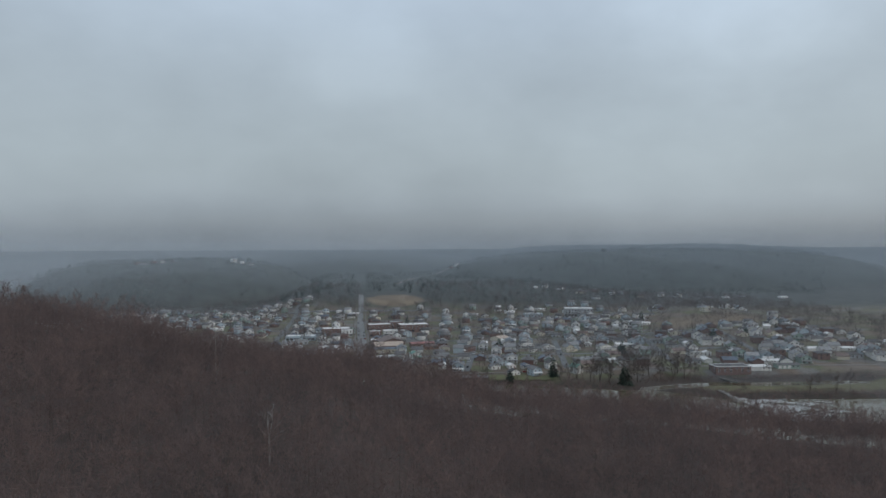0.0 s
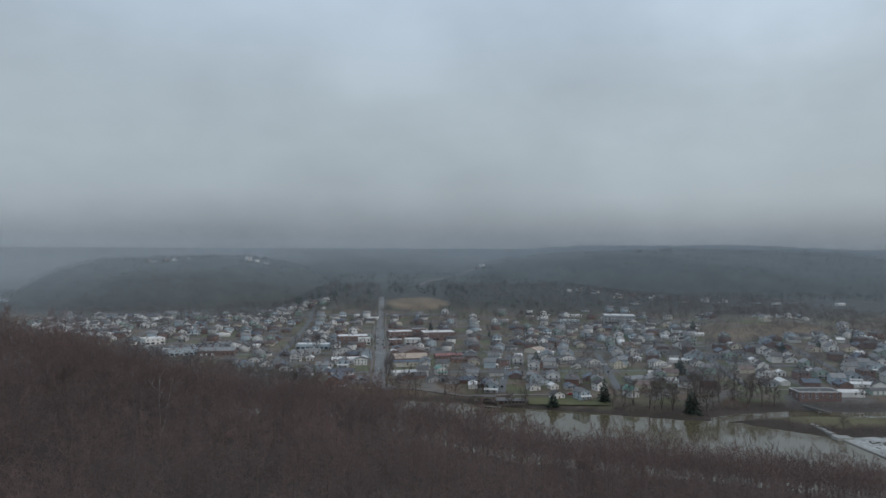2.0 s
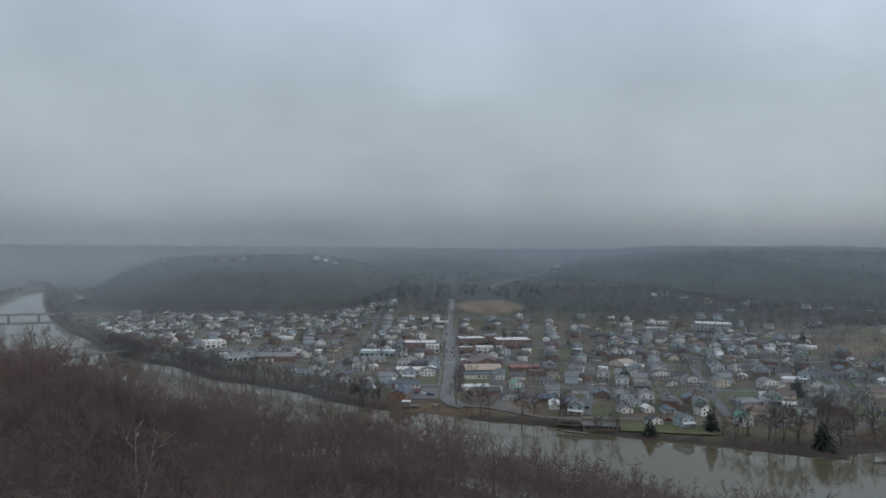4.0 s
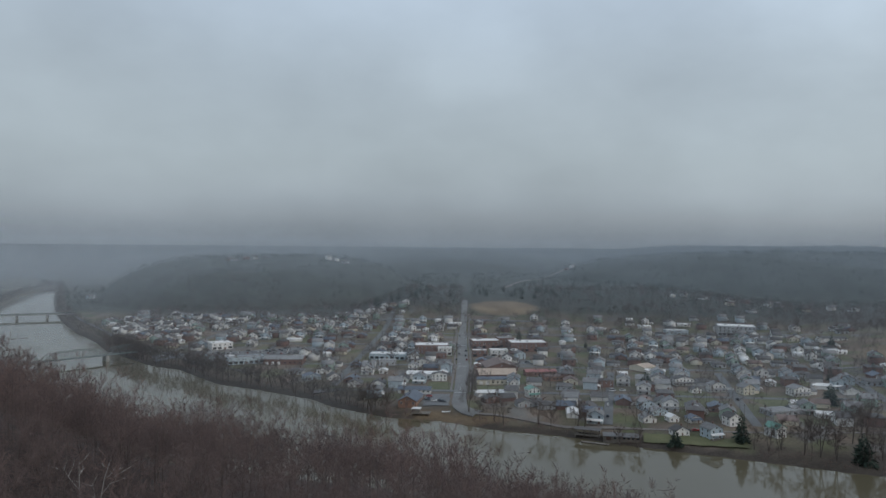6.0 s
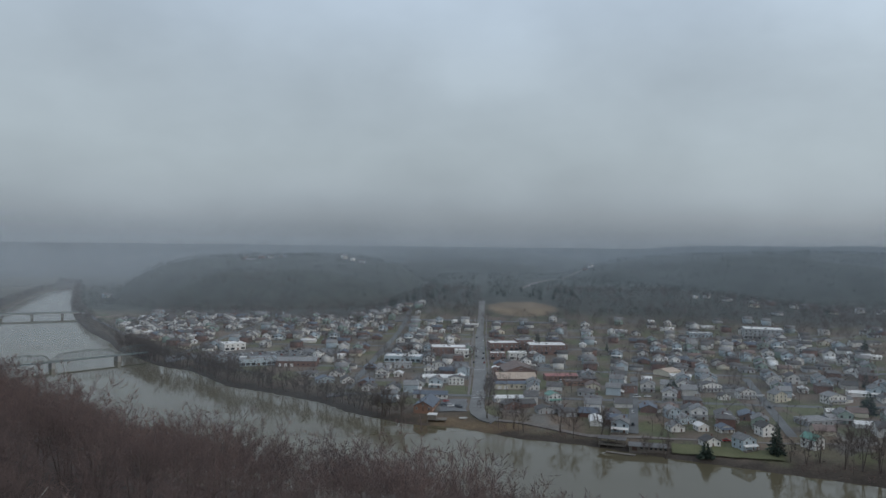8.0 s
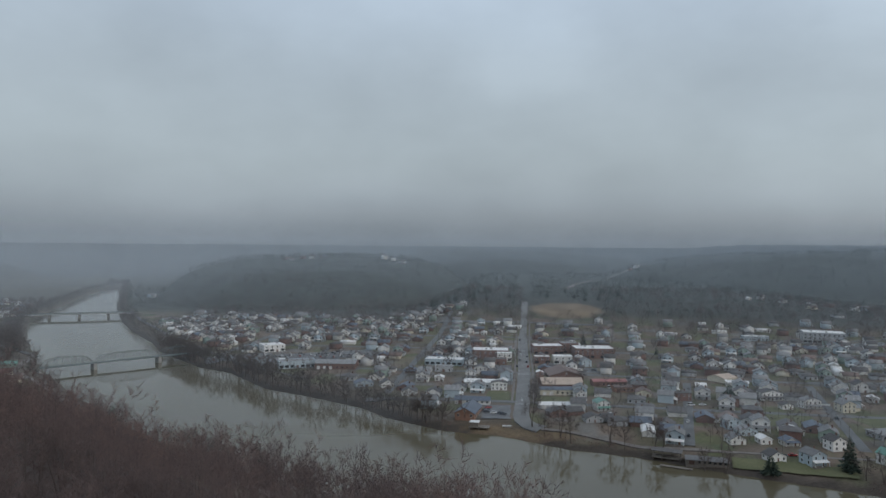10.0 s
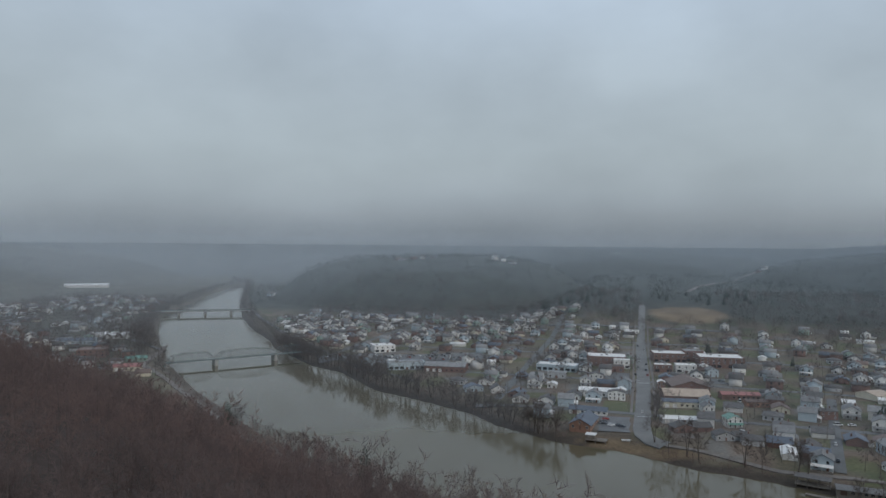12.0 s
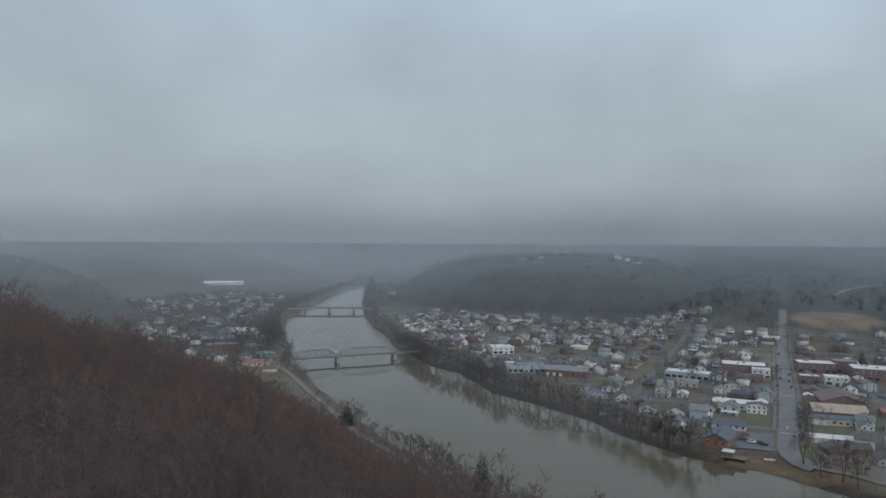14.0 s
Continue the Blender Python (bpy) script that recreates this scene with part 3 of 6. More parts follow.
def free(x, y, r):
    return all((x - a) ** 2 + (y - b) ** 2 > (r + c) ** 2 * 0.72 for a, b, c in TAKEN)


def gable_walls(w, d, h, rise):
    bm = bmesh.new()
    a, b = w / 2, d / 2
    lo = [(-a, -b, -1.6), (a, -b, -1.6), (a, b, -1.6), (-a, b, -1.6)]
    hi = [(-a, -b, h), (a, -b, h), (a, b, h), (-a, b, h)]
    v = [bm.verts.new(p) for p in lo + hi + [(0, -b, h + rise), (0, b, h + rise)]]
    for f in ((0, 1, 5, 8, 4), (2, 3, 7, 9, 6), (1, 2, 6, 5), (3, 0, 4, 7), (3, 2, 1, 0), (4, 8, 9, 7), (5, 6, 9, 8)):
        bm.faces.new([v[i] for i in f])
    return bm


def gable_roof(w, d, h, rise, over=0.5, thick=0.22):
    """Two slopes whose ridge runs along y."""
    bm = bmesh.new()
    a, b = w / 2 + over, d / 2 + over
    k = rise / (w / 2)
    for s in (-1, 1):
        pts = [(s * a, h + rise - a * k), (0, h + rise)]
        top = [bm.verts.new((x, y, z + thick)) for y in (-b, b) for x, z in pts]
        bot = [bm.verts.new((x, y, z + 0.02)) for y in (-b, b) for x, z in pts]
        o = (lambda q: q) if s > 0 else (lambda q: q[::-1])
        bm.faces.new(o([top[0], top[2], top[3], top[1]]))
        bm.faces.new(o([bot[1], bot[3], bot[2], bot[0]]))
        bm.faces.new(o([top[0], bot[0], bot[2], top[2]]))
        bm.faces.new(o([top[0], top[1], bot[1], bot[0]]))
        bm.faces.new(o([top[2], bot[2], bot[3], top[3]]))
    bmesh.ops.recalc_face_normals(bm, faces=bm.faces)
    return bm


def hip_roof(w, d, h, rise, over=0.5):
    bm = bmesh.new()
    a, b = w / 2 + over, d / 2 + over
    r = max(0.3, b - a)
    v = [bm.verts.new(p) for p in ((-a, -b, h), (a, -b, h), (a, b, h), (-a, b, h), (-a, -b, h + .2), (a, -b, h + .2), (a, b, h + .2), (-a, b, h + .2), (0, -r, h + rise), (0, r, h + rise))]
    for f in ((3, 2, 1, 0), (0, 1, 5, 4), (1, 2, 6, 5), (2, 3, 7, 6), (3, 0, 4, 7), (4, 5, 8), (5, 6, 9, 8), (6, 7, 9), (7, 4, 8, 9)):
        bm.faces.new([v[i] for i in f])
    return bm


WINDOW_MESH = {}


def window_on(parent, x, y, z, side, w=1.0, h=1.5, frame_mat=None):
    """A window on one wall of a house: a frame standing proud with its pane. side: 0 front (-y), 1 right, 2 back, 3 left."""
    key = (round(w, 2), round(h, 2))
    if key not in WINDOW_MESH:
        bm = box(-w / 2 - .12, -0.06, -h / 2 - .12, w / 2 + .12, 0.0, h / 2 + .12)
        fr = bpy.data.meshes.new("window")
        bm.to_mesh(fr)
        bm.free()
        fr.materials.append(TRIM)
        bm = box(-w / 2, -0.10, -h / 2, w / 2, -0.05, h / 2)
        pn = bpy.data.meshes.new("pane")
        bm.to_mesh(pn)
        bm.free()
        pn.materials.append(PANE)
        WINDOW_MESH[key] = fr, pn
    fr, pn = WINDOW_MESH[key]
    ob = part("window", fr, None, parent)
    ob.location, ob.rotation_euler = (x, y, z), (0, 0, radians(90 * side))
    part("pane", pn, None, ob)
    return ob


def pane_on(parent, x, y, z, side, w=1.0, h=1.5):
    key = ("p", round(w, 2), round(h, 2))
    if key not in WINDOW_MESH:
        bm = box(-w / 2, -0.07, -h / 2, w / 2, 0.0, h / 2)
        pn = bpy.data.meshes.new("window")
        bm.to_mesh(pn)
        bm.free()
        pn.materials.append(PANE)
        WINDOW_MESH[key] = pn
    ob = part("window", WINDOW_MESH[key], None, parent)
    ob.location, ob.rotation_euler = (x, y, z), (0, 0, radians(90 * side))
    return ob


def house(label, w, d, storeys, wall, roof, rise=2.6, porch="", chimney=True, hip=False, near=True, wing=None, columns=False):
    """A dwelling whose gable end faces -y, with its base at the origin."""
    ob = new("house", None)
    h = 2.8 * storeys + 0.4
    if hip:
        part("wall", box(-w / 2, -d / 2, -1.6, w / 2, d / 2, h), wall, ob)
        part("roof", hip_roof(w, d, h, rise), roof, ob)
    else:
        part("wall", gable_walls(w, d, h, rise), wall, ob)
        part("roof", gable_roof(w, d, h, rise), roof, ob)
    put = window_on if near else pane_on
    n_f, n_s = max(2, int(w / 3.2)), max(2, int(d / 3.4))
    for s in range(storeys):
        z = 1.75 + 2.8 * s
        for i in range(n_f):
            x = (i + 0.5) * w / n_f - w / 2
            if s == 0 and i == n_f // 2:
                dr = part("door", box(x - 0.5, -d / 2 - 0.08, 0.1, x + 0.5, -d / 2, 2.2), DOOR, ob)
            else:
                put(ob, x, -d / 2, z, 0, 1.0, 1.5)
        for i in range(n_s if near else 2):
            y = (i + 0.5) * d / (n_s if near else 2) - d / 2
            if near or s == storeys - 1:
                put(ob, w / 2, y, z, 1, 1.0, 1.5)
                if near:
                    put(ob, -w / 2, y, z, 3, 1.0, 1.5)
    if not hip and near and rise > 1.8:
        put(ob, 0, -d / 2, h + rise * 0.35, 0, 0.8, 1.0)
    if chimney:
        part("chimney", box(w * 0.18, d * 0.1, h + rise * 0.3, w * 0.18 + 0.7, d * 0.1 + 0.7, h + rise + 0.9), BRICK, ob)
    if porch == "front":
        bm = bmesh.new()
        v = [bm.verts.new(p) for p in ((-w / 2, -d / 2 - 2.4, 2.5), (w / 2, -d / 2 - 2.4, 2.5), (w / 2, -d / 2, 3.3), (-w / 2, -d / 2, 3.3),
                                       (-w / 2, -d / 2 - 2.4, 2.66), (w / 2, -d / 2 - 2.4, 2.66), (w / 2, -d / 2, 3.46), (-w / 2, -d / 2, 3.46))]
        for f in ((3, 2, 1, 0), (4, 5, 6, 7), (0, 1, 5, 4), (1, 2, 6, 5), (2, 3, 7, 6), (3, 0, 4, 7)):
            bm.faces.new([v[i] for i in f])
        part("porch_roof", bm, R_WHITE if wall is BLUE else roof, ob)
        part("porch_floor", box(-w / 2, -d / 2 - 2.4, -1.2, w / 2, -d / 2 - 0.003, 0.25), WOOD, ob)
        for i in range(3):
            x = -w / 2 + 0.2 + i * (w - 0.4) / 2
            part("post", box(x - 0.09, -d / 2 - 2.3, 0.25, x + 0.09, -d / 2 - 2.12, 2.55), TRIM, ob)
    if columns:
        for i in range(5):
            x = -w / 2 + 0.3 + i * (w - 0.6) / 4
            part("column", box(x - 0.22, -d / 2 - 1.6, 0, x + 0.22, -d / 2 - 1.16, h), TRIM, ob)
        part("portico", box(-w / 2 - .2, -d / 2 - 1.8, h - 0.003, w / 2 + .2, -d / 2 - 0.003, h + 0.6), TRIM, ob)
    if wing:
        ww, wd, wh = wing
        bm = gable_walls(wd, ww, wh, wd * 0.28)
        bmesh.ops.transform(bm, matrix=pose(w / 2 + ww / 2 - 0.01, d * 0.1, 0, 0, 0, 90), verts=bm.verts)
        part("wing", bm, wall, ob)
        bm = gable_roof(wd, ww, wh, wd * 0.28, 0.35)
        bmesh.ops.transform(bm, matrix=pose(w / 2 + ww / 2 - 0.01, d * 0.1, 0, 0, 0, 90), verts=bm.verts)
        part("wing_roof", bm, roof, ob)
    return tagged(ob, label, "house")


def block(name, label, w, d, h, wall, roof, storeys=1, shop=False, units=1, cat="building", cornice=None, near=True):
    """A flat-roofed commercial building: walls with a parapet, a roof sheet behind it, windows, door, roof units."""
    ob = new(name, None)
    bm = bmesh.new()
    add_box(bm, -w / 2, -d / 2, -1.6, w / 2, d / 2, h)
    part("wall", bm, wall, ob)
    t = 0.35
    bm = bmesh.new()
    for b in ((-w / 2, -d / 2, w / 2, -d / 2 + t), (-w / 2, d / 2 - t, w / 2, d / 2), (-w / 2, -d / 2 + t, -w / 2 + t, d / 2 - t), (w / 2 - t, -d / 2 + t, w / 2, d / 2 - t)):
        add_box(bm, b[0] - .06, b[1] - .06, h, b[2] + .06, b[3] + .06, h + 0.45)
    part("parapet", bm, cornice or wall, ob)
    part("roof", box(-w / 2 + t, -d / 2 + t, h - 0.1, w / 2 - t, d / 2 - t, h + 0.22), roof, ob)
    rng_ = random.Random(int(w * 31 + d * 17 + h * 7))
    for i in range(units):
        ux, uy = rng_.uniform(-w * .35, w * .35), rng_.uniform(-d * .3, d * .3)
        part("roof_unit", box(ux - 0.9, uy - 0.7, h + 0.2, ux + 0.9, uy + 0.7, h + 1.2), CONCRETE, ob)
    n = max(2, int(w / 4.0))
    put = window_on if near else pane_on
    for s in range(storeys):
        z = 1.9 + s * (h - 0.6) / storeys
        for i in range(n):
            x = (i + 0.5) * w / n - w / 2
            if s == 0 and i == n // 2:
                part("door", box(x - 0.9, -d / 2 - 0.08, 0.05, x + 0.9, -d / 2, 2.3), DOOR, ob)
            elif s == 0 and shop:
                pane_on(ob, x, -d / 2, 1.7, 0, w / n * 0.72, 2.2)
            else:
                put(ob, x, -d / 2, z, 0, 1.1, 1.6)
        m = max(2, int(d / 4.5))
        for i in range(m):
            put(ob, w / 2, (i + 0.5) * d / m - d / 2, z, 1, 1.1, 1.6)
            if near:
                put(ob, -w / 2, (i + 0.5) * d / m - d / 2, z, 3, 1.1, 1.6)
    return tagged(ob, label, cat)


def shed(label, w, d, h, rise, wall, roof, doors=2, windows=4):
    """A long low building with the ridge along x."""
    ob = new("shed", None)
    turn = pose(0, 0, 0, 0, 0, 90)
    bm = gable_walls(d, w, h, rise)
    bmesh.ops.transform(bm, matrix=turn, verts=bm.verts)
    part("wall", bm, wall, ob)
    bm = gable_roof(d, w, h, rise, 0.4)
    bmesh.ops.transform(bm, matrix=turn, verts=bm.verts)
    part("roof", bm, roof, ob)
    for i in range(doors):
        x = -w / 2 + (i + 0.6) * w / (doors + windows * 0.5 + 0.5)
        part("door", box(x - 1.2, -d / 2 - 0.08, 0.0, x + 1.2, -d / 2, min(2.6, h - 0.3)), R_WHITE if doors > 1 else DOOR, ob)
    for i in range(windows):
        x = w / 2 - (i + 0.5) * w / (windows + 2)
        pane_on(ob, x, -d / 2, min(1.8, h - 0.9), 0, 1.2, 1.1)
    pane_on(ob, w / 2, 0, min(1.8, h - 0.9), 1, 1.0, 1.1)
    return tagged(ob, label, "building")


def stand(ob, x, y, turn=0, r=None, sink=0.0):
    small = ob.name.startswith("house") and r and r <= 11
    k = (0.8, 0.8, 0.8, 1) if small else (1, 1, 0.88, 1)
    ob.matrix_world = pose(x, y, level(x, y) - sink, 0, 0, turn) @ Matrix.Diagonal(k)
    if r:
        claim(x, y, r)
    return ob


# the named buildings round the main street
stand(block("shop_building", "low slate-blue shop building with white flat roof", 30, 13, 5, BLUE, R_WHITE, 1, True, 2), -59, 182, -3, 15)
stand(block("stone_building", "small grey-brown stone building in the back street", 13, 8, 4.5, GREY, R_GREY, 1), -56, 152, 0, 8)
stand(block("brick_building", "broad red brick building with bright white flat roof", 30, 19, 8, BRICK, R_WHITE, 2, False, 3), -24, 218, 3, 17)
stand(block("shop_building", "white painted two-storey corner shop", 12, 7, 7.4, WHITE, R_WHITE, 2, True, 0), -12, 203.5, 3, 7)
stand(block("brick_building", "low dark red brick building by the parking lot", 18, 9, 4.5, BRICK, R_DARK, 1), -19, 189, 2, 9)
stand(shed("long white shed with white metal roof", 24, 10, 4.2, 1.6, WHITE, R_WHITE, 2, 5), -24, 100, 0, 12)
stand(house("white two-storey house with dark low roof", 13, 7, 2, WHITE, R_DARK, 1.4), -12.5, 92, 0, 7)
stand(house("white two-storey gabled house", 9, 9, 2, WHITE, R_GREY, 2.6, "front"), -34, 128, 2, 7)
stand(house("white two-storey house with dark green roof", 12, 8, 2, WHITE, R_DARK, 1.8), -28, 147, 0, 7)
stand(house("orange brick hall with slate-blue gable roof by the river", 11, 21, 1, ORANGE, R_BLUE, 3.2, chimney=False), -27.5, 25, -8, 12)
stand(shed("long low house with slate-blue roof", 21, 7, 2.9, 1.9, WHITE, R_BLUE, 1, 5), -27, 51, -2, 11)
stand(shed("broad market hall with tan metal roof", 27, 20, 5.0, 3.0, BRICK, R_TAN, 2, 5), 28, 102, 7, 15)
stand(shed("cream shop front with slate-blue lean-to roof", 22, 9, 4.0, 1.2, CREAM, R_BLUE, 2, 5), 24.5, 84, 7, 12)
stand(house("narrow white two-storey gabled house", 7.5, 9, 2, WHITE, R_GREY, 2.6, "front"), 38, 69, 12, 6)
stand(shed("long low building with pale grey metal roof", 20, 8, 2.8, 1.2, GREY, R_WHITE, 2, 4), 22, 46, 8, 11)
stand(house("dark-roofed brick bungalow with several gables", 14, 10, 1, BRICK, R_DARK, 2.4, "", True, False, True, (12, 9, 3.0)), 22, 28, 20, 11)
stand(house("low dark-roofed bungalow by the riverside lane", 12, 9, 1, GREY, R_DARK, 2.2, "", False, False, True, (9, 8, 2.8)), 41, 18, 14, 10)
stand(block("brick_building", "large red brick building with white flat roof", 33, 21, 9, BRICK, R_WHITE, 3, True, 3), 62, 234, 6, 19)
stand(block("shop_building", "white two-storey row of shops", 15, 9, 6.6, WHITE, R_WHITE, 2, True, 1), 34.5, 199, 6, 9)
stand(block("shop_building", "brick and white row of shops on the street", 13, 9, 6.2, BRICK, R_WHITE, 2, True, 1), 18, 197, 6, 8)
stand(house("large hall with broad dark brown roof", 24, 26, 1, BRICK, R_BROWN, 4.2, chimney=False), 32, 142, 8, 17)
stand(house("small brick tower house with white roof", 6, 7, 2, BRICK, R_WHITE, 1.2), 15, 133, 5, 5)
stand(block("brick_building", "red brick shop row with pale roof", 26, 17, 8, BRICK, R_WHITE, 2, True, 2), 24, 248, 10, 15)
stand(block("brick_building", "red brick three-storey building with grey roof", 15, 15, 9.5, BRICK, R_GREY, 3, True, 1), 43, 256, 10, 10)
stand(house("pale blue two-storey gabled house", 9.5, 10, 2, BLUE, R_GREY, 2.6), 52, 188, 12, 7)
stand(house("white house with green metal roof and porch", 10, 9, 2, WHITE, R_GREEN, 2.0, "front"), 48.5, 45, 16, 7)
stand(shed("long low red-roofed brick building", 23, 9, 3.6, 1.2, BRICK, R_RED, 1, 6), 61, 116, 10, 12)
stand(shed("low orange-brown brick store", 13, 8, 3.6, 1.0, ORANGE, R_BROWN, 1, 3), 68, 98, 10, 8)
stand(block("school", "pale school block with white flat roof and tall windows", 36, 22, 11, GREY, R_WHITE, 3, True, 2, near=False), 287, 330, -14, 22)
stand(block("school", "long pale flat-roofed school wing", 24, 10, 5, BLUE, R_WHITE, 1, False, 1, near=False), 232, 352, 0, 14)
stand(block("store", "white two-storey store with dark window front", 19, 15, 6.6, WHITE, R_WHITE, 2, True, 2, "store"), -219, 228, 38, 17)
stand(block("store", "long pale blue store with grey roof", 28, 13, 5.6, BLUE, R_GREY, 1, True, 2, "store"), -172, 155, 26, 16)
stand(shed("long red brick works with low grey roof", 31, 17, 4.8, 2.2, BRICK, R_GREY, 3, 6), -140, 156, 4, 21)
TAKEN += [(-160, 183, 18), (-114, 148, 9), (-146, 132, 12), (-128, 128, 10)]
stand(house("pale house with light blue metal roof", 15, 10, 1, BLUE, R_BLUE, 2.4), -104, 92, 25, 9)
stand(house("white house with black gable roof", 11, 11, 1, WHITE, R_DARK, 3.2), -88, 92, 20, 8)
stand(house("house with brick walls and blue roof", 11, 9, 1, BRICK, R_BLUE, 2.2, "front"), -80, 143, 5, 8)
stand(shed("low building with tan metal roof", 14, 14, 3.4, 2.0, CREAM, R_TAN, 1, 2), 143, 142, 40, 10)
stand(house("red brick two-storey house with dark roof", 12, 8, 2, BRICK, R_DARK, 1.6, "", True, True), 101, 77, 12, 8)
stand(house("large white house with black roof and long porch", 16, 10, 2, WHITE, R_DARK, 2.0, "front"), 156, 86, 8, 10)
stand(house("white two-storey house with white porch", 13, 8, 2, WHITE, R_GREY, 2.4, "front"), 172, 66, 8, 8)
stand(house("white garage with black roof", 8, 7, 1, WHITE, R_DARK, 1.8, "", False), 157, 62, 8, 6)
stand(house("pale blue house with grey roof", 9, 10, 2, BLUE, R_GREY, 2.0), 112, 14, 12, 8)
stand(house("pale blue cottage with grey roof", 12, 8, 1, BLUE, R_GREY, 2.4), 116, 2, 12, 8)
stand(house("white cottage with broad gable", 9.5, 9, 1, WHITE, R_GREY, 2.6, "", False), 106, -14, 10, 7)
stand(house("white garage with pale roof", 7, 8, 1, WHITE, R_WHITE, 1.6, "", False), 120, -12, 8, 5)
stand(house("white cottage with dark blue roof", 9, 7, 1, WHITE, R_BLUE, 1.8, "front", False), 131, -14, 8, 6)
stand(house("white hexagonal-ended garden house", 8, 8, 1, WHITE, R_WHITE, 2.2, "", False), 141, 5, 20, 6)
stand(house("pale blue riverside house with white porch roof", 9.5, 10, 2, BLUE, R_GREY, 2.4, "front"), 131, -42, 20, 7)
stand(house("white riverside house with dark green roof", 10, 8, 1, WHITE, R_DARK, 2.6), 116, -38, 14, 7)
stand(house("white house with green roof near the bank", 8, 10, 2, WHITE, R_GREEN, 2.6), 164, -40, 25, 7)
stand(house("white two-storey house with grey roof", 9, 9, 2, WHITE, R_DARK, 2.6), 150, -19, 15, 7)
stand(house("large white two-storey house with porches", 14, 11, 2, WHITE, R_GREY, 2.2, "front", True, False, True, (8, 7, 3.0)), 221, 56, 10, 11)
stand(house("long low house with grey hip roof", 16, 11, 1, GREY, R_GREY, 2.0, "", False, True, True, (15, 8, 2.9)), 186, 6, 15, 13)
stand(house("cream two-storey house with wing", 10, 10, 2, CREAM, R_GREY, 2.6, "", True, False, True, (6, 6, 2.8)), 189, 60, 14, 9)
stand(house("white columned house facing the river", 12, 9, 2, WHITE, R_DARK, 1.8, columns=True), 281, 6, 4, 9)
stand(block("brick_works", "long dark red brick works with white roof edge", 27, 13, 5.6, BRICK, R_DARK, 2, False, 1, cornice=TRIM), 281, -52, -4, 18)
stand(shed("low white storehouse beside the brick works", 16, 7, 3, 1.4, WHITE, R_WHITE, 2, 2), 306, -50, -4, 9)
stand(shed("low white and green boat store", 18, 7, 3, 1.2, GREEN, R_DARK, 3, 3), 330, -48, -4, 10)
stand(house("pale columned house on a grassy knoll", 12, 10, 2, CREAM, R_GREY, 2.4, columns=True), 404, 217, 14, 9)
stand(shed("low boathouse with dark roof on the bank", 18, 6, 2.4, 1.3, WOOD, R_GREY, 1, 6), 86, -40, -8, 9)
stand(shed("low dark-roofed house above the road", 24, 9, 3, 1.6, WHITE, R_DARK, 2, 4), 338, 240, 0, 13)

# buildings across the river
stand(shed("low building with red metal roof", 19, 11, 3.6, 1.8, CREAM, R_RED, 2, 3), -368, 84, 30, 11)
stand(block("store", "large dark brown flat-roofed store", 22, 16, 7, BRICK, R_BROWN, 2, False, 1, "store", near=False), -440, 128, 30, 14)
stand(shed("large shed with bright white roof", 30, 14, 4.5, 3.0, WHITE, R_WHITE, 2, 3), -502, 222, 20, 17)
stand(shed("long shed with blue metal roof", 32, 11, 4, 2.0, BLUE, R_BLUE, 2, 4), -508, 182, 28, 17)
stand(shed("very long white warehouse roof on the far terrace", 84, 30, 6, 3, WHITE, R_WHITE, 3, 4), -1120, 850, 40, 50)
stand(shed("pale house with green roof by the bridge", 16, 8, 3, 1.6, GREEN, R_GREEN, 1, 3), -390, 120, 35, 9)

# the scatter of dwellings
KINDS = [
    (lambda n: house("white two-storey clapboard house with grey gable roof", 8.5, 10, 2, WHITE, R_GREY, 2.8, "front", True, near=n), 3),
    (lambda n: house("white one-storey house with dark gable roof", 9, 11, 1, WHITE, R_DARK, 2.6, "", True, near=n), 3),
    (lambda n: house("white two-storey house with dark roof and wing", 8, 9, 2, WHITE, R_DARK, 2.8, "", True, False, n, (5, 6, 2.9)), 3),
    (lambda n: house("pale blue-grey house with grey gable roof", 8.5, 10, 2, BLUE, R_GREY, 2.6, "front", True, near=n), 3),
    (lambda n: house("cream one-storey house with brown roof", 9, 11, 1, CREAM, R_BROWN, 2.4, "", False, near=n), 2),
    (lambda n: house("grey-sided house with dark hip roof", 10, 11, 1, GREY, R_DARK, 2.2, "", True, True, n), 3),
    (lambda n: house("red brick house with dark hip roof", 9.5, 10, 2, BRICK, R_DARK, 2.2, "", True, True, n), 2),
    (lambda n: house("sage green house with grey roof and porch", 8, 10, 2, GREEN, R_GREY, 2.6, "front", True, near=n), 2),
    (lambda n: house("small white garage with pale roof", 6, 7, 1, WHITE, R_WHITE, 1.5, "", False, near=n), 2),
    (lambda n: house("brick bungalow with grey-blue roof", 9, 12, 1, BRICK, R_BLUE, 2.4, "", True, near=n), 2),
    (lambda n: shed("low white outbuilding with pale metal roof", 14, 7, 2.8, 1.4, WHITE, R_WHITE, 2, 2), 1),
]
weights = [k[1] for k in KINDS]
first, far_spots = {}, {}
rnd = random.Random(11)
ROADS = [MAIN, RIVER_LANE, WEST_LANE, SOUTH_ROAD] + NS_LINES + EW_LINES
LGX, LGY = np.meshgrid(LX, LY)
LROAD = np.minimum.reduce([np.abs(to_line(LGX, LGY, l)) for l in ROADS])


def road_gap(x, y):
    i, j = round((x + 560) / 4), round((y + 560) / 4)
    return LROAD[j, i] if 0 <= i < len(LX) and 0 <= j < len(LY) else 99.0


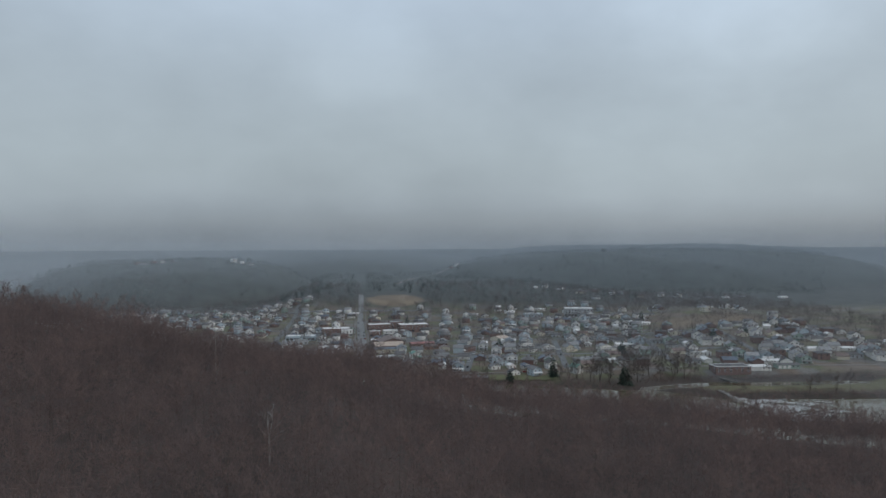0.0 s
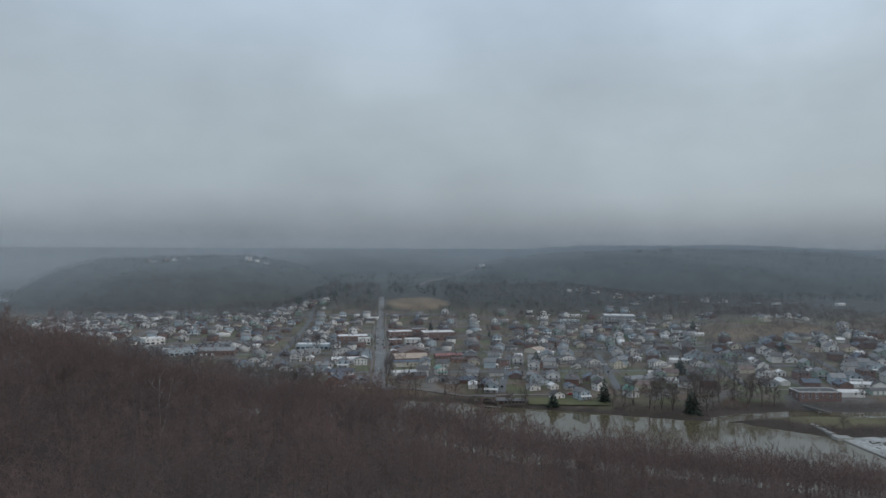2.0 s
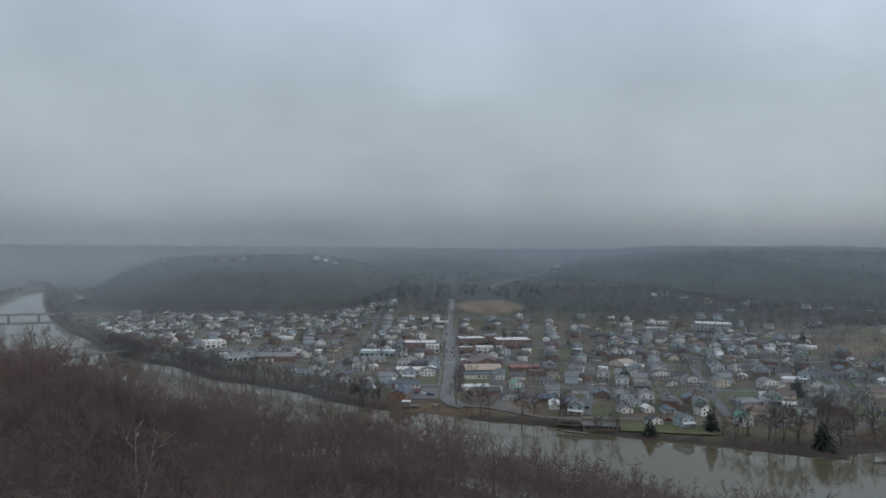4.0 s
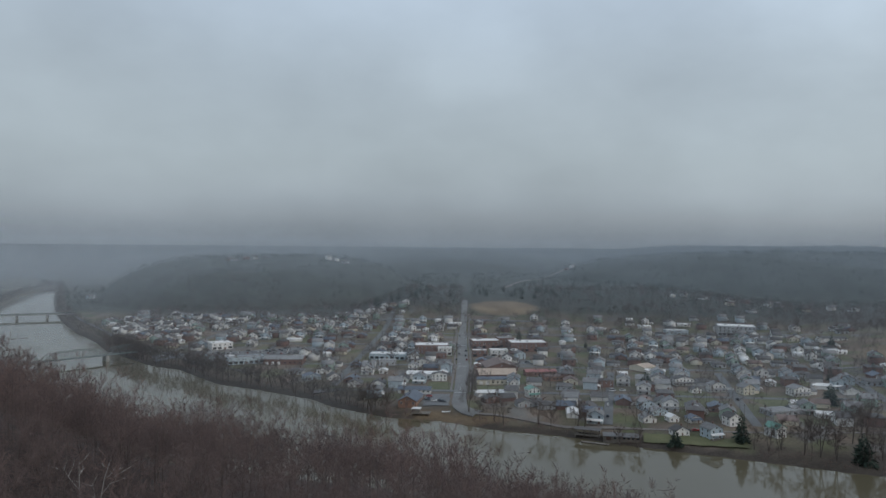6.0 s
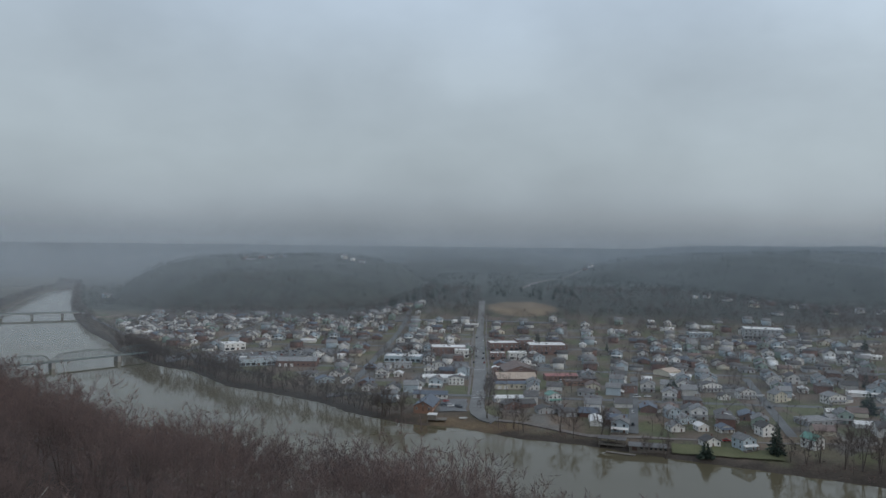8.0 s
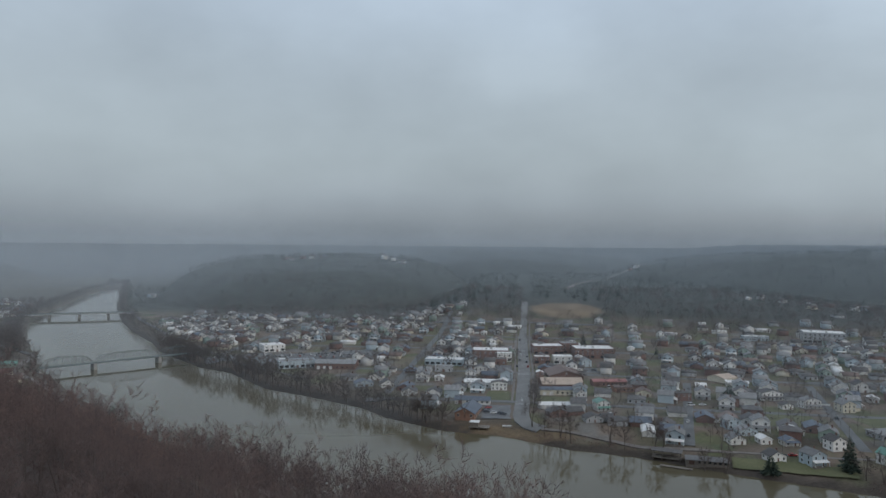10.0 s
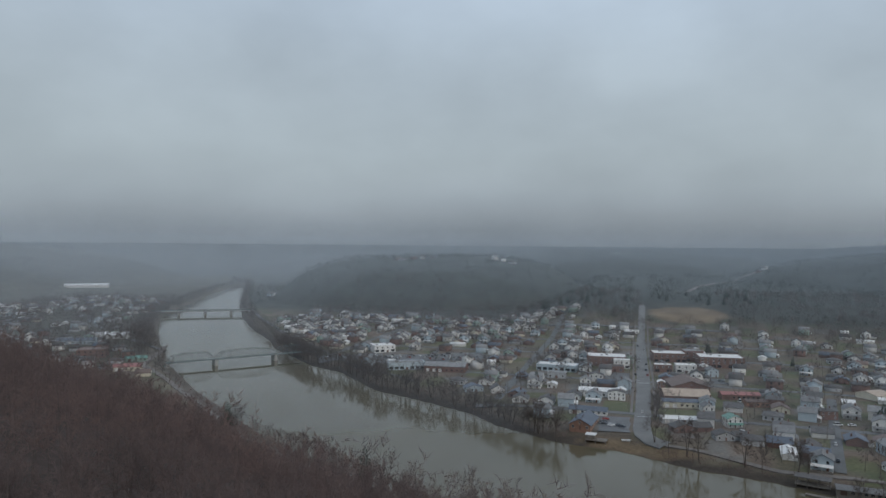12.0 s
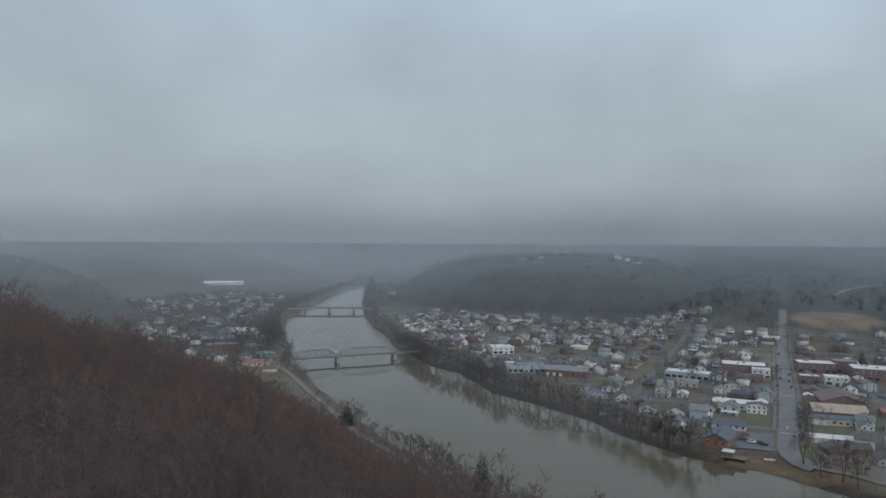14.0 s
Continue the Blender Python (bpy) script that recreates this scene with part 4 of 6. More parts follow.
def dwell(x, y, turn, near, group):
    """One more dwelling: near ones are things of their own, far ones are gathered."""
    i = rnd.choices(range(len(KINDS)), weights)[0]
    m = pose(x, y, level(x, y) - 0.1, 0, 0, turn)
    k = Matrix.Diagonal((1.02, 0.92, 0.84, 1))
    claim(x, y, 6.2)
    if not near:
        far_spots.setdefault(i, []).append(m @ k)
        return
    if i not in first:
        first[i] = KINDS[i][0](False)
        first[i].matrix_world = m @ k
        ob = first[i]
    else:
        ob = copy_thing(first[i], m)
    tagged(ob, group=group)


def in_town(x, y, dn):
    if dn < 18 or (y > 428 and -60 < x < 130):
        return 0.0
    if x < -70:
        return 0.85 if y < 505 and x > -420 else 0.0
    if x < 150:
        return 0.85 if y < 425 else 0.0
    if x < 330:
        return 0.84 if y < 310 else (0.4 if y < 430 else 0.0)
    if x < 480:
        return 0.75 if y < 150 else (0.2 if y < 340 else 0.0)
    return 0.0


for gy_ in np.arange(-32, 520, 14.6):
    for gx_ in np.arange(-420, 480, 15.2):
        x = gx_ + lean(gx_) * (gy_ - 20) + rnd.uniform(-4.4, 4.4)
        y = gy_ + rnd.uniform(-4.0, 4.0)
        z, dn, ds = spot(x, y)
        if rnd.random() > in_town(x, y, dn) or ds > 0 or not free(x, y, 4.8) or road_gap(x, y) < 7.2:
            continue
        if -262 < x < -120 and 165 < y < 235 and abs((y - 205) - 0.5 * (x + 190)) < 34:
            continue
        if (-22 < x < -3 and 10 < y < 86) or (134 < x < 166 and 18 < y < 66) or (332 < x < 440 and 150 < y < 230) or (232 < x < 264 and -42 < y < 2):
            continue
        turn = -math.degrees(math.atan(lean(gx_))) + rnd.choice((0, 0, 0, 90, 90, 180)) + rnd.uniform(-5, 5)
        dwell(x, y, turn, y < 128, "houses of the town")

for _ in range(2200):
    x, y = rnd.uniform(-900, -340), rnd.uniform(60, 640)
    z, dn, ds = spot(x, y)
    if ds < 26 or z > 12 or ds > 300 or not free(x, y, 6.5) or road_gap(x, y) < 8:
        continue
    if rnd.random() < 0.25:
        dwell(x, y, 35 + rnd.choice((0, 90)) + rnd.uniform(-3.4, 3.4), False, "")

# a few dwellings on the hills
for x, y in ((-362, 800), (-380, 806), (-398, 798), (-344, 812), (-412, 812), (-216, 788), (-232, 794), (-200, 782), (224, 1092), (236, 1100), (290, 560), (310, 575), (332, 560), (380, 590),
             (405, 600), (430, 585), (455, 610), (360, 470), (352, 520), (470, 560), (520, 590), (545, 575), (590, 560), (610, 540), (650, 560), (700, 520), (-640, 770), (-652, 800), (-620, 752)):
    dwell(x, y, rnd.uniform(0, 180), False, "")


def gathered(ob):
    """The triangles of a thing's parts, as (vertices, triangles, material) each; removes the thing."""
    out = []
    for c in ob.children_recursive:
        m = Matrix.Identity(4)
        o = c
        while o is not ob:
            m = Matrix.LocRotScale(o.location, o.rotation_euler, o.scale) @ m
            o = o.parent
        c.data.calc_loop_triangles()
        V = np.array([m @ v.co for v in c.data.vertices])
        F = np.array([t.vertices[:] for t in c.data.loop_triangles])
        out.append((V, F, c.data.materials[0]))
    for c in (*ob.children_recursive, ob):
        bpy.data.objects.remove(c)
    return out


far_mats, FV, FF, FM, n_far = [], [], [], [], 0
for i, spots in far_spots.items():
    for V, F, mat in gathered(KINDS[i][0](False)):
        if mat not in far_mats:
            far_mats.append(mat)
        for m in spots:
            R = np.array(m)
            FV.append(V @ R[:3, :3].T + R[:3, 3])
            FF.append(F + n_far)
            FM.append(np.full(len(F), far_mats.index(mat)))
            n_far += len(V)
far_mesh = quick_mesh("far_houses", np.concatenate(FV), np.concatenate(FF))
for mat in far_mats:
    far_mesh.materials.append(mat)
far_mesh.polygons.foreach_set("material_index", np.concatenate(FM).astype(np.int32))
tagged(part("far_houses", far_mesh, None), "distant white, grey and brick houses of the valley", "houses", kind="stuff")


# ---- bridges ----
def bar(bm, p, q, t, u=None):
    """A straight square bar between two points."""
    p, q = Vector(p), Vector(q)
    d = (q - p).normalized()
    side = d.cross(Vector((0, 0, 1)))
    side = side.normalized() if side.length > 1e-3 else Vector((1, 0, 0))
    up = side.cross(d)
    a, b = side * t / 2, up * (u or t) / 2
    vs = [bm.verts.new(o + s * a + k * b) for o in (p, q) for s, k in ((-1, -1), (1, -1), (1, 1), (-1, 1))]
    for f in ((3, 2, 1, 0), (4, 5, 6, 7), (0, 1, 5, 4), (1, 2, 6, 5), (2, 3, 7, 6), (3, 0, 4, 7)):
        bm.faces.new([vs[i] for i in f])


def truss_bridge(ends, z, label):
    """Camelback steel spans between the points of ends, on stone piers."""
    ob = new("truss_bridge", None)
    ob.location = (*ends[0], 0)
    o = Vector((*ends[0], 0))
    for (ax, ay), (bx, by) in zip(ends, ends[1:]):
        a, b = Vector((ax, ay, z)) - o, Vector((bx, by, z)) - o
        d = (b - a).normalized()
        n = Vector((-d.y, d.x, 0))
        long = (b - a).length
        bm = bmesh.new()
        bar(bm, a, b, 6.2, 0.6)
        part("deck", bm, STEEL, ob)
        m = max(6, int(long / 5))
        for s in (-3.3, 3.3):
            base = [a + (b - a) * (i / m) + n * s for i in range(m + 1)]
            high = [p + Vector((0, 0, 4.6 + 2.2 * math.sin(math.pi * i / m))) for i, p in enumerate(base)]
            bm = bmesh.new()
            for i in range(1, m):
                bar(bm, base[i], high[i], 0.20)
                if i < m - 1:
                    bar(bm, high[i], high[i + 1], 0.32)
                    bar(bm, base[i] if i < m / 2 else base[i + 1], high[i + 1] if i < m / 2 else high[i], 0.14)
            bar(bm, base[0], high[1], 0.32)
            bar(bm, base[m], high[m - 1], 0.32)
            bar(bm, base[0], base[m], 0.4)
            part("truss", bm, STEEL, ob)
            bm = bmesh.new()
            bar(bm, base[0] + Vector((0, 0, 1.1)), base[m] + Vector((0, 0, 1.1)), 0.15)
            part("railing", bm, STEEL, ob)
        bm = bmesh.new()
        for i in range(2, m - 1, 2):
            p = a + (b - a) * (i / m) + Vector((0, 0, 4.6 + 2.2 * math.sin(math.pi * i / m)))
            bar(bm, p - n * 3.3, p + n * 3.3, 0.22)
        part("top_brace", bm, STEEL, ob)
    for x, y in ends[:-1] + ends[-1:]:
        bm = box(-1.5, -4.2, -3.4, 1.5, 4.2, z - 0.3, 0.3)
        dd = Vector((*ends[-1], 0)) - o
        bmesh.ops.transform(bm, matrix=Matrix.Translation(Vector((x, y, 0)) - o) @ Matrix.Rotation(math.atan2(dd.y, dd.x), 4, "Z"), verts=bm.verts)
        part("pier", bm, CONCRETE, ob, "dark stained stone pier")
    return tagged(ob, label, "bridge")


truss_bridge([(-357, 114), (-332.5, 142.8), (-300, 180.8), (-276, 209)], 5.0, "old grey-green steel truss bridge on stone piers")
deck2 = new("girder_bridge", None)
deck2.location = (-650, 446, 0)
bm = bmesh.new()
bar(bm, (0, 0, 5.2), (126, 70, 5.2), 7, 0.9)
part("girder", bm, CONCRETE, deck2)
for s in (-3.9, 3.9):
    bm = bmesh.new()
    bar(bm, (-0.49 * s, 0.87 * s, 6.6), (126 - 0.49 * s, 70 + 0.87 * s, 6.6), 0.2, 0.9)
    part("railing", bm, STEEL, deck2)
for k in (0.06, 0.32, 0.56, 0.80, 0.97):
    part("pier", box(126 * k - 0.6, 70 * k - 2.6, -3.2, 126 * k + 0.6, 70 * k + 2.6, 4.75, 0.1), CONCRETE, deck2)
tagged(deck2, "long concrete road bridge on slender piers", "bridge")


# ---- trees ----
def tube(V, F, p, q, r0, r1, sides):
    """A tapered limb, open at its ends."""
    p, q = np.array(p), np.array(q)
    d = q - p
    d = d / (np.linalg.norm(d) + 1e-9)
    a = np.cross(d, (0.31, 0.87, 0.37))
    a /= np.linalg.norm(a)
    b = np.cross(d, a)
    n = len(V)
    for c, r in ((p, r0), (q, r1)):
        for i in range(sides):
            t = 2 * math.pi * i / sides
            V.append(c + (a * math.cos(t) + b * math.sin(t)) * r)
    for i in range(sides):
        j = (i + 1) % sides
        F += [(n + i, n + j, n + sides + j), (n + i, n + sides + j, n + sides + i)]


def twig(V, F, p, d, w, rng):
    """A thin flat twig that tapers to its tip."""
    a = np.cross(d, rng.normal(size=3))
    a = a / (np.linalg.norm(a) + 1e-9) * w
    n = len(V)
    V += [p - a, p + a, p + d]
    F.append((n, n + 1, n + 2))


def bare_tree(seed, h, crown, limbs, per, sub, base=0.35, thick=1.0, forks=1, tw=1.0, light=False):
    """Trunk and crown of a leafless tree, as (vertices, triangles) each. crown: radius; per: branches a limb; sub: twigs a branch."""
    rng = np.random.default_rng(seed)
    TV, TF, CV, CF = [], [], [], []
    stems = []
    r0 = h * 0.012 * thick
    for k in range(forks):
        p = np.array([0.0, 0.0, -0.6])
        lean_ = rng.normal(0, 0.05 + 0.16 * (forks > 1), 2)
        pts = [p]
        for s in range(4):
            zt = h * (0.25 * (s + 1)) * (0.92 if s == 3 else 1) * (1 - 0.08 * k)
            pts.append(np.array([lean_[0] * zt + rng.normal(0, h * .012), lean_[1] * zt + rng.normal(0, h * .012), zt]))
        for i in range(4):
            tube(TV, TF, pts[i], pts[i + 1], r0 * (1 - 0.22 * i), r0 * (1 - 0.22 * (i + 1)), 3 if light else 5 if i < 2 else 4)
        stems.append(pts)
    for i in range(limbs):
        pts = stems[i % forks]
        t = base + (1 - base) * (i + 0.5) / limbs
        k = min(3, int(t * 4))
        o = pts[k] + (pts[k + 1] - pts[k]) * (t * 4 - k)
        az = i * 2.4 + rng.uniform(-.5, .5)
        reach = crown * (1.05 - 0.62 * ((t - base) / (1 - base)) ** 1.5) * rng.uniform(0.75, 1.15)
        rise = reach * rng.uniform(0.55, 1.25)
        tip = o + np.array([math.cos(az) * reach, math.sin(az) * reach, rise])
        mid = o + (tip - o) * 0.5 + np.array([0, 0, -0.10 * reach])
        rr = r0 * 0.42 * (1.1 - t * 0.6)
        if light:
            twig(CV, CF, o, tip - o, rr, rng)
        else:
            tube(CV, CF, o, mid, rr, rr * 0.65, 3)
            tube(CV, CF, mid, tip, rr * 0.65, rr * 0.15, 3)
        for j in range(per):
            u = rng.uniform(0.25, 1.0)
            q = o + (mid - o) * (u / .5) if u < .5 else mid + (tip - mid) * ((u - .5) / .5)
            dv = np.array([math.cos(az), math.sin(az), 0.9]) * 0.45 + rng.normal(0, 0.5, 3) + np.array([0, 0, 0.25])
            e = q + dv * reach * 0.45
            w_ = 0.030 * thick * (h / 14)
            twig(CV, CF, q, e - q, w_ * 1.7 * tw, rng)
            for s in range(sub):
                v = q + (e - q) * rng.uniform(0.15, 1.0)
                dd = (e - q) * 0.35 + rng.normal(0, 0.33, 3) * reach * 0.38 + np.array([0, 0, 0.12 * reach])
                twig(CV, CF, v, dd, w_ * tw, rng)
    return (np.array(TV), np.array(TF)), (np.array(CV), np.array(CF))


def dome_tree(seed, h, rad, limbs, per, sub, w=0.035, low=0.28, thick=1.0, light=False, forks=1):
    """A leafless tree with a rounded crown: limbs that end on a dome, forking into branches and short twigs."""
    rng = np.random.default_rng(seed)
    TV, TF, CV, CF = [], [], [], []
    r0 = h * 0.011 * thick
    zc, hz = h * 0.60, h * 0.40
    stems = []
    for k in range(forks):
        bend = rng.normal(0, 0.03 + 0.10 * (forks > 1), 2)
        pts = [np.array([bend[0] * z + rng.normal(0, 0.006 * h), bend[1] * z + rng.normal(0, 0.006 * h), z]) for z in (-0.6, 0.34 * h, 0.66 * h, 0.88 * h)]
        pts[0][:2] = 0
        for i in range(1 if light else 0, 3):
            a = pts[0] if light and i == 1 else pts[i]
            tube(TV, TF, a, pts[i + 1], r0 * (1 - 0.29 * (0 if light and i == 1 else i)), r0 * (1 - 0.29 * (i + 1)), 3 if light else 5)
        stems.append(pts)
    lop = rng.normal(0, 0.12, 2) * rad
    for i in range(limbs):
        pts = stems[i % forks]
        c = 1 - 1.5 * (i + 0.5) / limbs
        sn = math.sqrt(max(0.0, 1 - c * c))
        az = i * 2.4 + rng.uniform(-0.5, 0.5)
        k = rng.uniform(0.78, 1.08)
        tip = np.array([rad * sn * math.cos(az) * k + lop[0], rad * sn * math.sin(az) * k + lop[1], zc + hz * c * k])
        zo = min(0.86 * h, low * h + max(0.0, tip[2] - low * h) * rng.uniform(0.35, 0.6))
        o = pts[1] + (pts[3] - pts[1]) * (zo - pts[1][2]) / (pts[3][2] - pts[1][2])
        mid = o + (tip - o) * 0.5 + np.array([math.cos(az), math.sin(az), -0.2]) * 0.10 * rad * sn
        rr = r0 * 0.40 * (1.1 - 0.6 * zo / h)
        if light:
            twig(CV, CF, o, tip - o, rr, rng)
        else:
            tube(CV, CF, o, mid, rr, rr * 0.6, 3)
            tube(CV, CF, mid, tip, rr * 0.6, rr * 0.15, 3)
        for j in range(per):
            u = rng.uniform(0.35, 1.0)
            q = o + (mid - o) * (u / 0.5) if u < 0.5 else mid + (tip - mid) * ((u - 0.5) / 0.5)
            out = q - np.array([lop[0] * 0.5, lop[1] * 0.5, zc * 0.75])
            out = out / (np.linalg.norm(out) + 1e-9)
            d = out * 0.6 + rng.normal(0, 0.5, 3) + np.array([0, 0, 0.3])
            d = d / np.linalg.norm(d) * rad * 0.40 * rng.uniform(0.6, 1.2)
            twig(CV, CF, q, d, w * 1.3, rng)
            for t in range(sub):
                v = q + d * rng.uniform(0.2, 1.0)
                e = d / np.linalg.norm(d) * 0.5 + rng.normal(0, 0.5, 3) + np.array([0, 0, 0.2])
                twig(CV, CF, v, e / np.linalg.norm(e) * rad * 0.26 * rng.uniform(0.6, 1.25), w, rng)
    return (np.array(TV), np.array(TF)), (np.array(CV), np.array(CF))


def whole(shape):
    """Trunk and crown of a tree as one set of arrays."""
    (tv, tf), (cv, cf) = shape
    return np.concatenate([tv, cv]), np.concatenate([tf, cf + len(tv)])


def tree_thing(name, shapes, label, bark, twigs, cat="tree"):
    ob = new(name, None)
    part("trunk", quick_mesh("trunk", *shapes[0]), bark, ob)
    part("crown", quick_mesh("crown", *shapes[1]), twigs, ob)
    return tagged(ob, label, cat)


def conifer(seed, h, radius, label, layers=14, clip=0.05):
    """An evergreen: trunk, and tiers of drooping boughs made of many small sprays."""
    rng = np.random.default_rng(seed)
    TV, TF, CV, CF = [], [], [], []
    tube(TV, TF, (0, 0, -0.6), (0, 0, h * 0.97), h * 0.016, 0.03, 6)
    for i in range(layers):
        t = clip + (1 - clip) * (i / layers)
        r = radius * (1 - t) ** 0.8 * rng.uniform(0.8, 1.12) + 0.25
        n = max(6, int(13 * (1 - t)) + 4)
        for k in range(n):
            az = 2 * math.pi * (k + rng.uniform(0, .6)) / n
            rr = r * rng.uniform(0.7, 1.1)
            o = np.array([0, 0, h * t])
            for s in range(7):
                u = rng.uniform(0.15, 1)
                c = o + np.array([math.cos(az) * rr * u, math.sin(az) * rr * u, -0.22 * rr * u + rng.uniform(0, h / layers)])
                d = np.array([math.cos(az), math.sin(az), -0.15]) * rr * 0.35 + rng.normal(0, 0.16, 3) * rr
                twig(CV, CF, c, d, 0.10 * rr + 0.10, rng)
    return tree_thing("conifer", ((np.array(TV), np.array(TF)), (np.array(CV), np.array(CF))), label, BARK, NEEDLE)


def place(ob, x, y, turn, scale=1.0, sink=0.1):
    m = pose(x, y, level(x, y) - sink, 0, 0, turn) @ Matrix.Diagonal((scale, scale, scale, 1))
    ob.matrix_world = m
    return ob


def copy_at(ob, x, y, turn, scale, sink=0.1):
    c = copy_thing(ob, pose(x, y, level(x, y) - sink, 0, 0, turn))
    c.scale = (scale, scale, scale)
    return c


# evergreens that stand out
place(conifer(1, 15.5, 4.0, "tall dark spruce by a white riverside house"), 143, -50, 0)
place(conifer(2, 8.5, 4.0, "rounded dark cedar on the river bank", 10, 0.12), 110, -52, 0)
place(conifer(3, 13, 5.2, "broad dark spruce beside a long low house"), 227, 28, 0)
place(conifer(4, 12, 5.5, "broad dark evergreen among the houses", 12, 0.1), 127, 69, 0)
place(conifer(5, 14, 5.0, "dark spruce among bare trees on the bank"), 188, -76, 0)
place(conifer(6, 11, 4.2, "tall conical evergreen on the meadow"), 338, 78, 0)
place(conifer(7, 13, 4.4, "dark evergreen on the slope"), 320, 205, 0)
place(conifer(8, 17, 5.0, "dark ragged pine at the edge of the wood", 11, 0.2), -106, -91, 0)
place(conifer(9, 13, 4.2, "dark evergreen beside the gravel road", 12, 0.1), -208, -31, 0)
place(conifer(10, 12, 3.6, "dark pine on the near river bank", 12, 0.15), 92, -178, 0)
hill_pine = conifer(12, 15, 3.6, "dark pine on the wooded hillside", 9)
place(hill_pine, -60, 520, 0)
rnd2 = random.Random(4)
for _ in range(40):
    x, y = rnd2.uniform(-130, 130), rnd2.uniform(525, 610)
    if abs(x - 5) < 12 or (10 < x < 96 and y < 520):
        continue
    copy_at(hill_pine, x, y, rnd2.uniform(0, 360), rnd2.uniform(0.45, 0.85))
for x, y in ((300, 110), (262, 96), (-120, 330), (-210, 390), (60, 300), (118, 250), (210, 210), (-330, 420), (430, 120), (382, 96), (-66, 118)):
    copy_at(hill_pine, x, y, rnd2.uniform(0, 360), rnd2.uniform(0.5, 0.8))

# bare trees of the town and the far bank
bank_kinds = [tree_thing("bare_tree", dome_tree(20 + i, 16.5 + 1.2 * i, 5.0 + 0.4 * i, 15, 7, 9, 0.060, 0.2, 1.2, False, 1 + i % 3), "tall leafless tree on the muddy river bank", BARK, GREYTWIG) for i in range(5)]
town_kinds = [tree_thing("bare_tree", dome_tree(40 + i, 11 + i, 4.3 + 0.4 * i, 13, 6, 6, 0.075, 0.25, 1.3, False, 1 + i % 2), "leafless tree among the houses of the town", BARK, GREYTWIG) for i in range(4)]
used_kind = set()


def tree_at(kinds, x, y, scale, group, i=None):
    k = kinds[rnd2.randrange(len(kinds)) if i is None else i]
    if k.name not in used_kind:
        used_kind.add(k.name)
        place(k, x, y, rnd2.uniform(0, 360), scale)
        tagged(k, group=group)
    else:
        tagged(copy_at(k, x, y, rnd2.uniform(0, 360), scale), group=group)


def along(line, at):
    """The point at a distance along a line, and the normal on its left side."""
    for (ax, ay), (bx, by) in zip(line, line[1:]):
        s = math.hypot(bx - ax, by - ay)
        if at <= s:
            k = at / s
            return ax + (bx - ax) * k, ay + (by - ay) * k, -(by - ay) / s, (bx - ax) / s
        at -= s
    return (*line[-1], 0, 1)


WOODED = NORTH_BANK[7:15]  # from above the bridge to the foot of the main street
total = sum(math.hypot(b[0] - a[0], b[1] - a[1]) for a, b in zip(WOODED, WOODED[1:]))
s_ = 4.0
while s_ < total:
    x, y, nx_, ny_ = along(WOODED, s_)
    off = rnd2.uniform(0.6, 7)
    px, py = x + nx_ * off, y + ny_ * off
    if not (-30 < px < -4):
        tree_at(bank_kinds, px, py, rnd2.uniform(0.55, 1.1), "bare trees on the town's bank")
    s_ += rnd2.uniform(3.0, 5.5)
for x, y, s in ((8, 4, .9), (14, -6, .8), (22, -10, .95), (27, -16, .8), (46, -18, .85), (52, -24, 1.0), (66, -24, 1.05), (70, -24, .7), (84, -46.5, .75), (92, -49, .8),
                (146, -58, .6), (152, -60, .7), (158, -60, .85), (166, -66, .9), (172, -69, 1.0), (178, -72, .8), (182, -64, .9), (192, -74, .95), (200, -70, .9), (207, -64, 1.0),
                (214, -58, .9), (252, -121, .5), (296, -124, .6), (305, -118, .7), (318, -121, .6), (330, -118, .8), (308, -60, .7), (240, -62, .8), (220, -66, .8), (226, -54, 1.0), (232, -60, .9), (204, -46, .9), (196, -52, .8), (176, -52, .8), (240, -50, .9), (248, -62, .8), (212, -36, .9),
                (255, -40, 1.0), (232, -30, .9), (218, -20, .8), (246, -16, .9), (9, 42, .8), (10, 52, .85), (9, 66, .7), (11, 78, .8)):
    tree_at(bank_kinds, x, y, s * (1.05 if x > 140 else 0.95), "bare trees on the town's bank")
for x, y, s in ((-208, -22, .62), (-203, -25, .5), (-168, -49, .5), (-163, -50, .42), (-157, -53, .55), (-151, -57, .5), (-147, -61, .55), (-141, -65, .6), (-137, -68, .5), (-132, -71, .6),
                (-128, -75, .55), (-124, -78, .6), (-119, -82, .5), (-97, -95, .55), (-91, -99, .5), (-85, -103, .55), (-78, -107, .5), (-176, -43, .4), (-190, -32, .4)):
    tree_at(bank_kinds, x, y, s * 1.1, "bare trees beside the gravel road")
count = 0
while count < 95:
    x, y = rnd2.uniform(-400, 470), rnd2.uniform(-30, 500)
    z, dn, ds = spot(x, y)
    if ds > 0 or dn < 14 or z > 30 or (10 < x < 92 and 438 < y) or not free(x, y, 1.0) or road_gap(x, y) < 5 or (-22 < x < -3 and y < 90):
        continue
    tree_at(town_kinds, x, y, rnd2.uniform(0.55, 1.05), "bare trees of the town")
    count += 1


